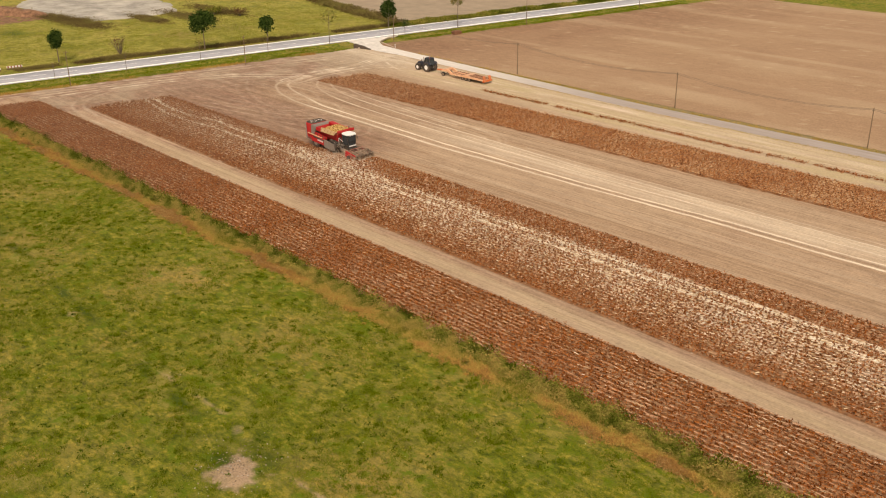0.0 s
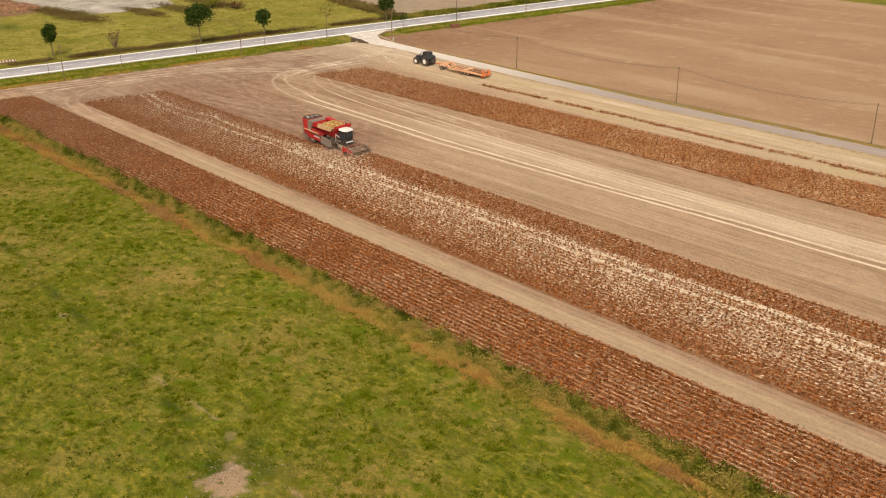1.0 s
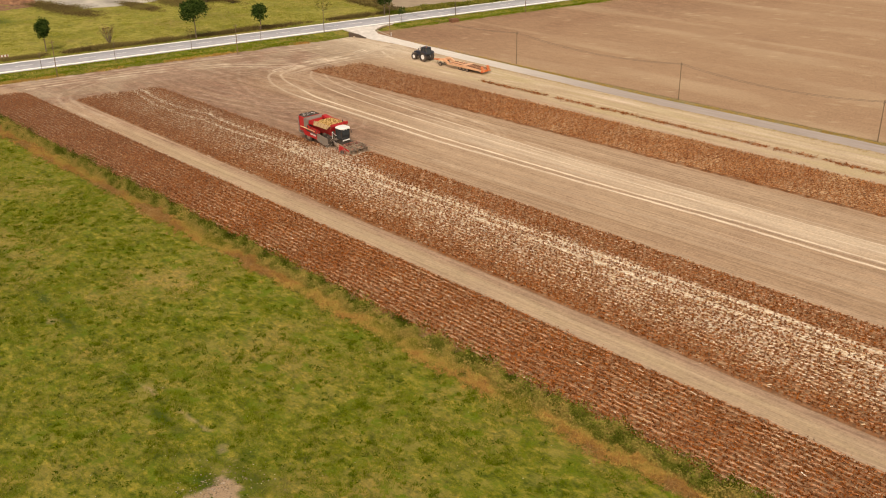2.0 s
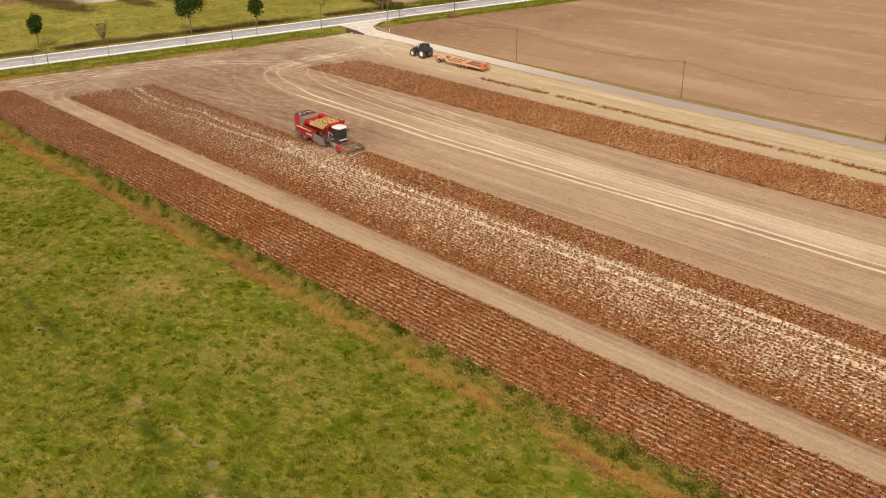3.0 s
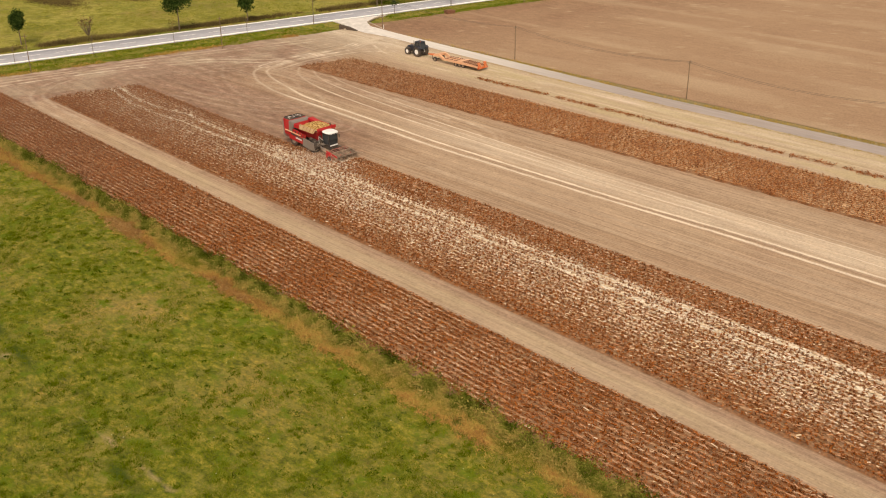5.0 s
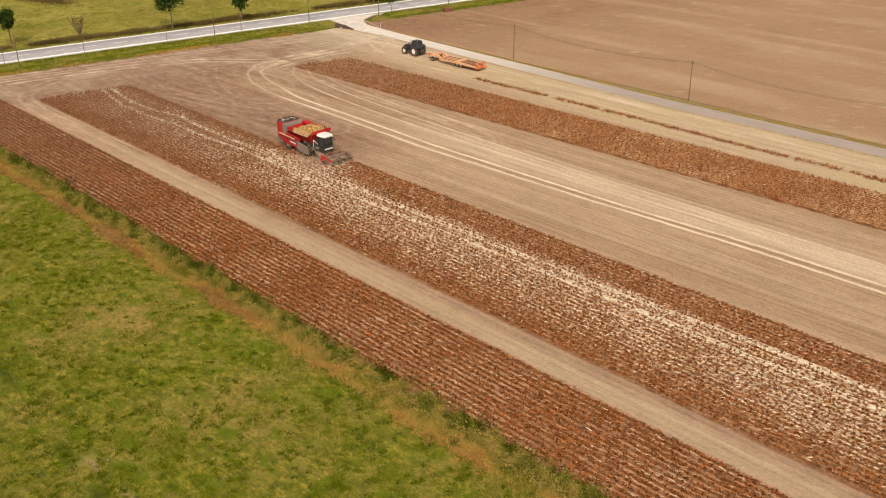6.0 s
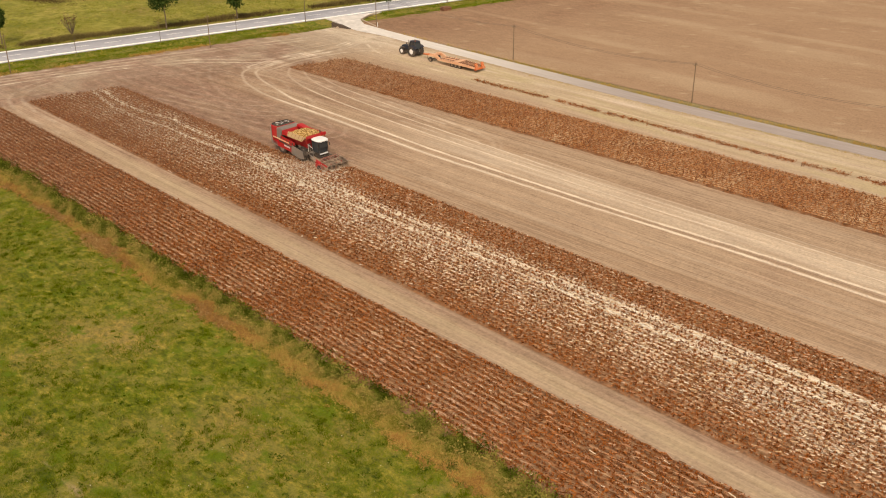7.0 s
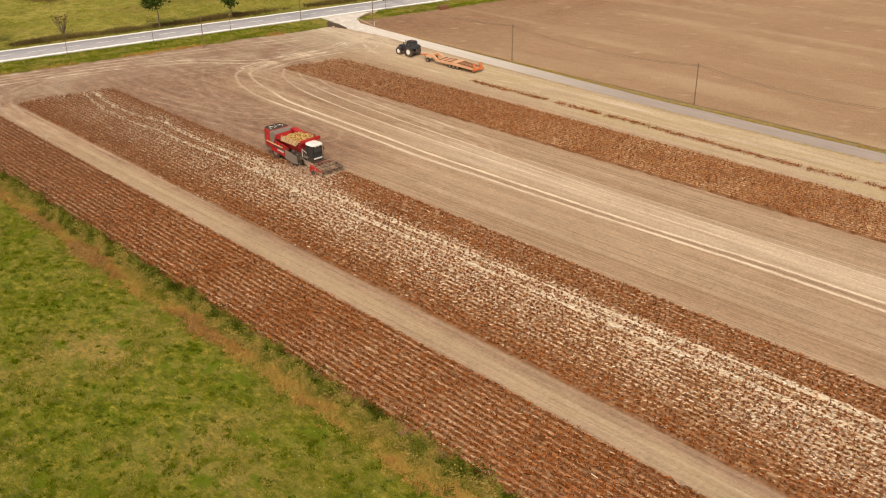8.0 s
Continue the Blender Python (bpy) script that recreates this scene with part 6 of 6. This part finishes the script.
part("wall", hollow(-1.0, 1.0, -0.65, 0.65, -0.3, 0.62, 0.0, 0.14), CHAMBER, chamber)
part("rim", hollow(-1.1, 1.1, -0.75, 0.75, 0.60, 0.70, 0.0, 0.26), CHAMBER, chamber)
for k in range(7):
    part("grate_bar", rod((-0.84 + 0.28 * k, -0.52, 0.56), (-0.84 + 0.28 * k, 0.52, 0.56), 0.03, None, 6), DARK_METAL, chamber)
post = thing("marker_post", -157.0, 140.9, 0, 0, "short white marker post beside the telephone pole", "marker post")
part("post", rod((0, 0, -0.05), (0, 0, 0.9), 0.07, 0.06, 10), WHITE, post)
part("cap", rod((0, 0, 0.9), (0, 0, 0.96), 0.08, 0.05, 10), DARK_METAL, post)

# ---- small things in the meadow ----
STONE = make_leaf("pale_stone", [(0.0, (0.14, 0.10, 0.07)), (0.6, (0.30, 0.235, 0.175)), (1.0, (0.48, 0.42, 0.35))])
ROSETTE = make_leaf("rosette_leaf", [(0.0, (0.032, 0.058, 0.004)), (1.0, (0.09, 0.13, 0.01))])


def pebbles(name, px, py, size, mat, label, category):
    """Small angular lumps lying on the turf."""
    base = np.array([(1, 0, 0), (0, 1, 0), (-1, 0, 0), (0, -1, 0), (0, 0, 0.8), (0, 0, -0.5)], float)
    tri = np.array([(0, 1, 4), (1, 2, 4), (2, 3, 4), (3, 0, 4), (1, 0, 5), (2, 1, 5), (3, 2, 5), (0, 3, 5)])
    n = len(px)
    k = (size * RNG.uniform(0.5, 1.4, n))[:, None, None] * RNG.uniform(0.6, 1.2, (n, 6, 3))
    v = base[None] * k + np.stack([px, py, ground_z(px, py) + 0.03], -1)[:, None, :]
    f = tri[None] + (np.arange(n) * 6)[:, None, None]
    return tagged(mesh_object(name, v.reshape(-1, 3), f.reshape(-1, 3), mat), label, category, kind="stuff")


n = 340
a, r = RNG.uniform(0, 2 * np.pi, n), np.abs(RNG.normal(0, 1, n))
pebbles("rubble", -51.6 + 2.4 * r * np.cos(a) + 0.3 * r, 28.0 + 2.9 * r * np.sin(a), 0.065, STONE, "loose pale stones and rubble on the bare spot", "stones")
# small whitish lumps for the unidentified pale dots in the turf
n = 520
pebbles("pale_dots", RNG.uniform(-140, -28, n), RNG.uniform(14, 50, n), 0.033, make_plain("pale_dot", (0.66, 0.64, 0.52), 0.8, 0.1), "tiny scattered whitish dots in the grass", "flowers")
n = 1150
px, py = RNG.uniform(-140, -28, n), RNG.uniform(13, 50, n)
ok = RNG.random(n) < 1.3 * value_noise(px, py, 7, 131)
px, py = np.repeat(px[ok], 14), np.repeat(py[ok], 14)
vv, ff = leaf_quads(px + RNG.normal(0, 0.16, len(px)), py + RNG.normal(0, 0.16, len(py)), ground_z(px, py) + 0.06 + np.abs(RNG.normal(0, 0.07, len(px))), 0.16, 0.5)
tagged(mesh_object("dock_rosettes", vv, ff, ROSETTE), "dark green broad-leaved weed rosettes in the turf", "weeds", kind="stuff")
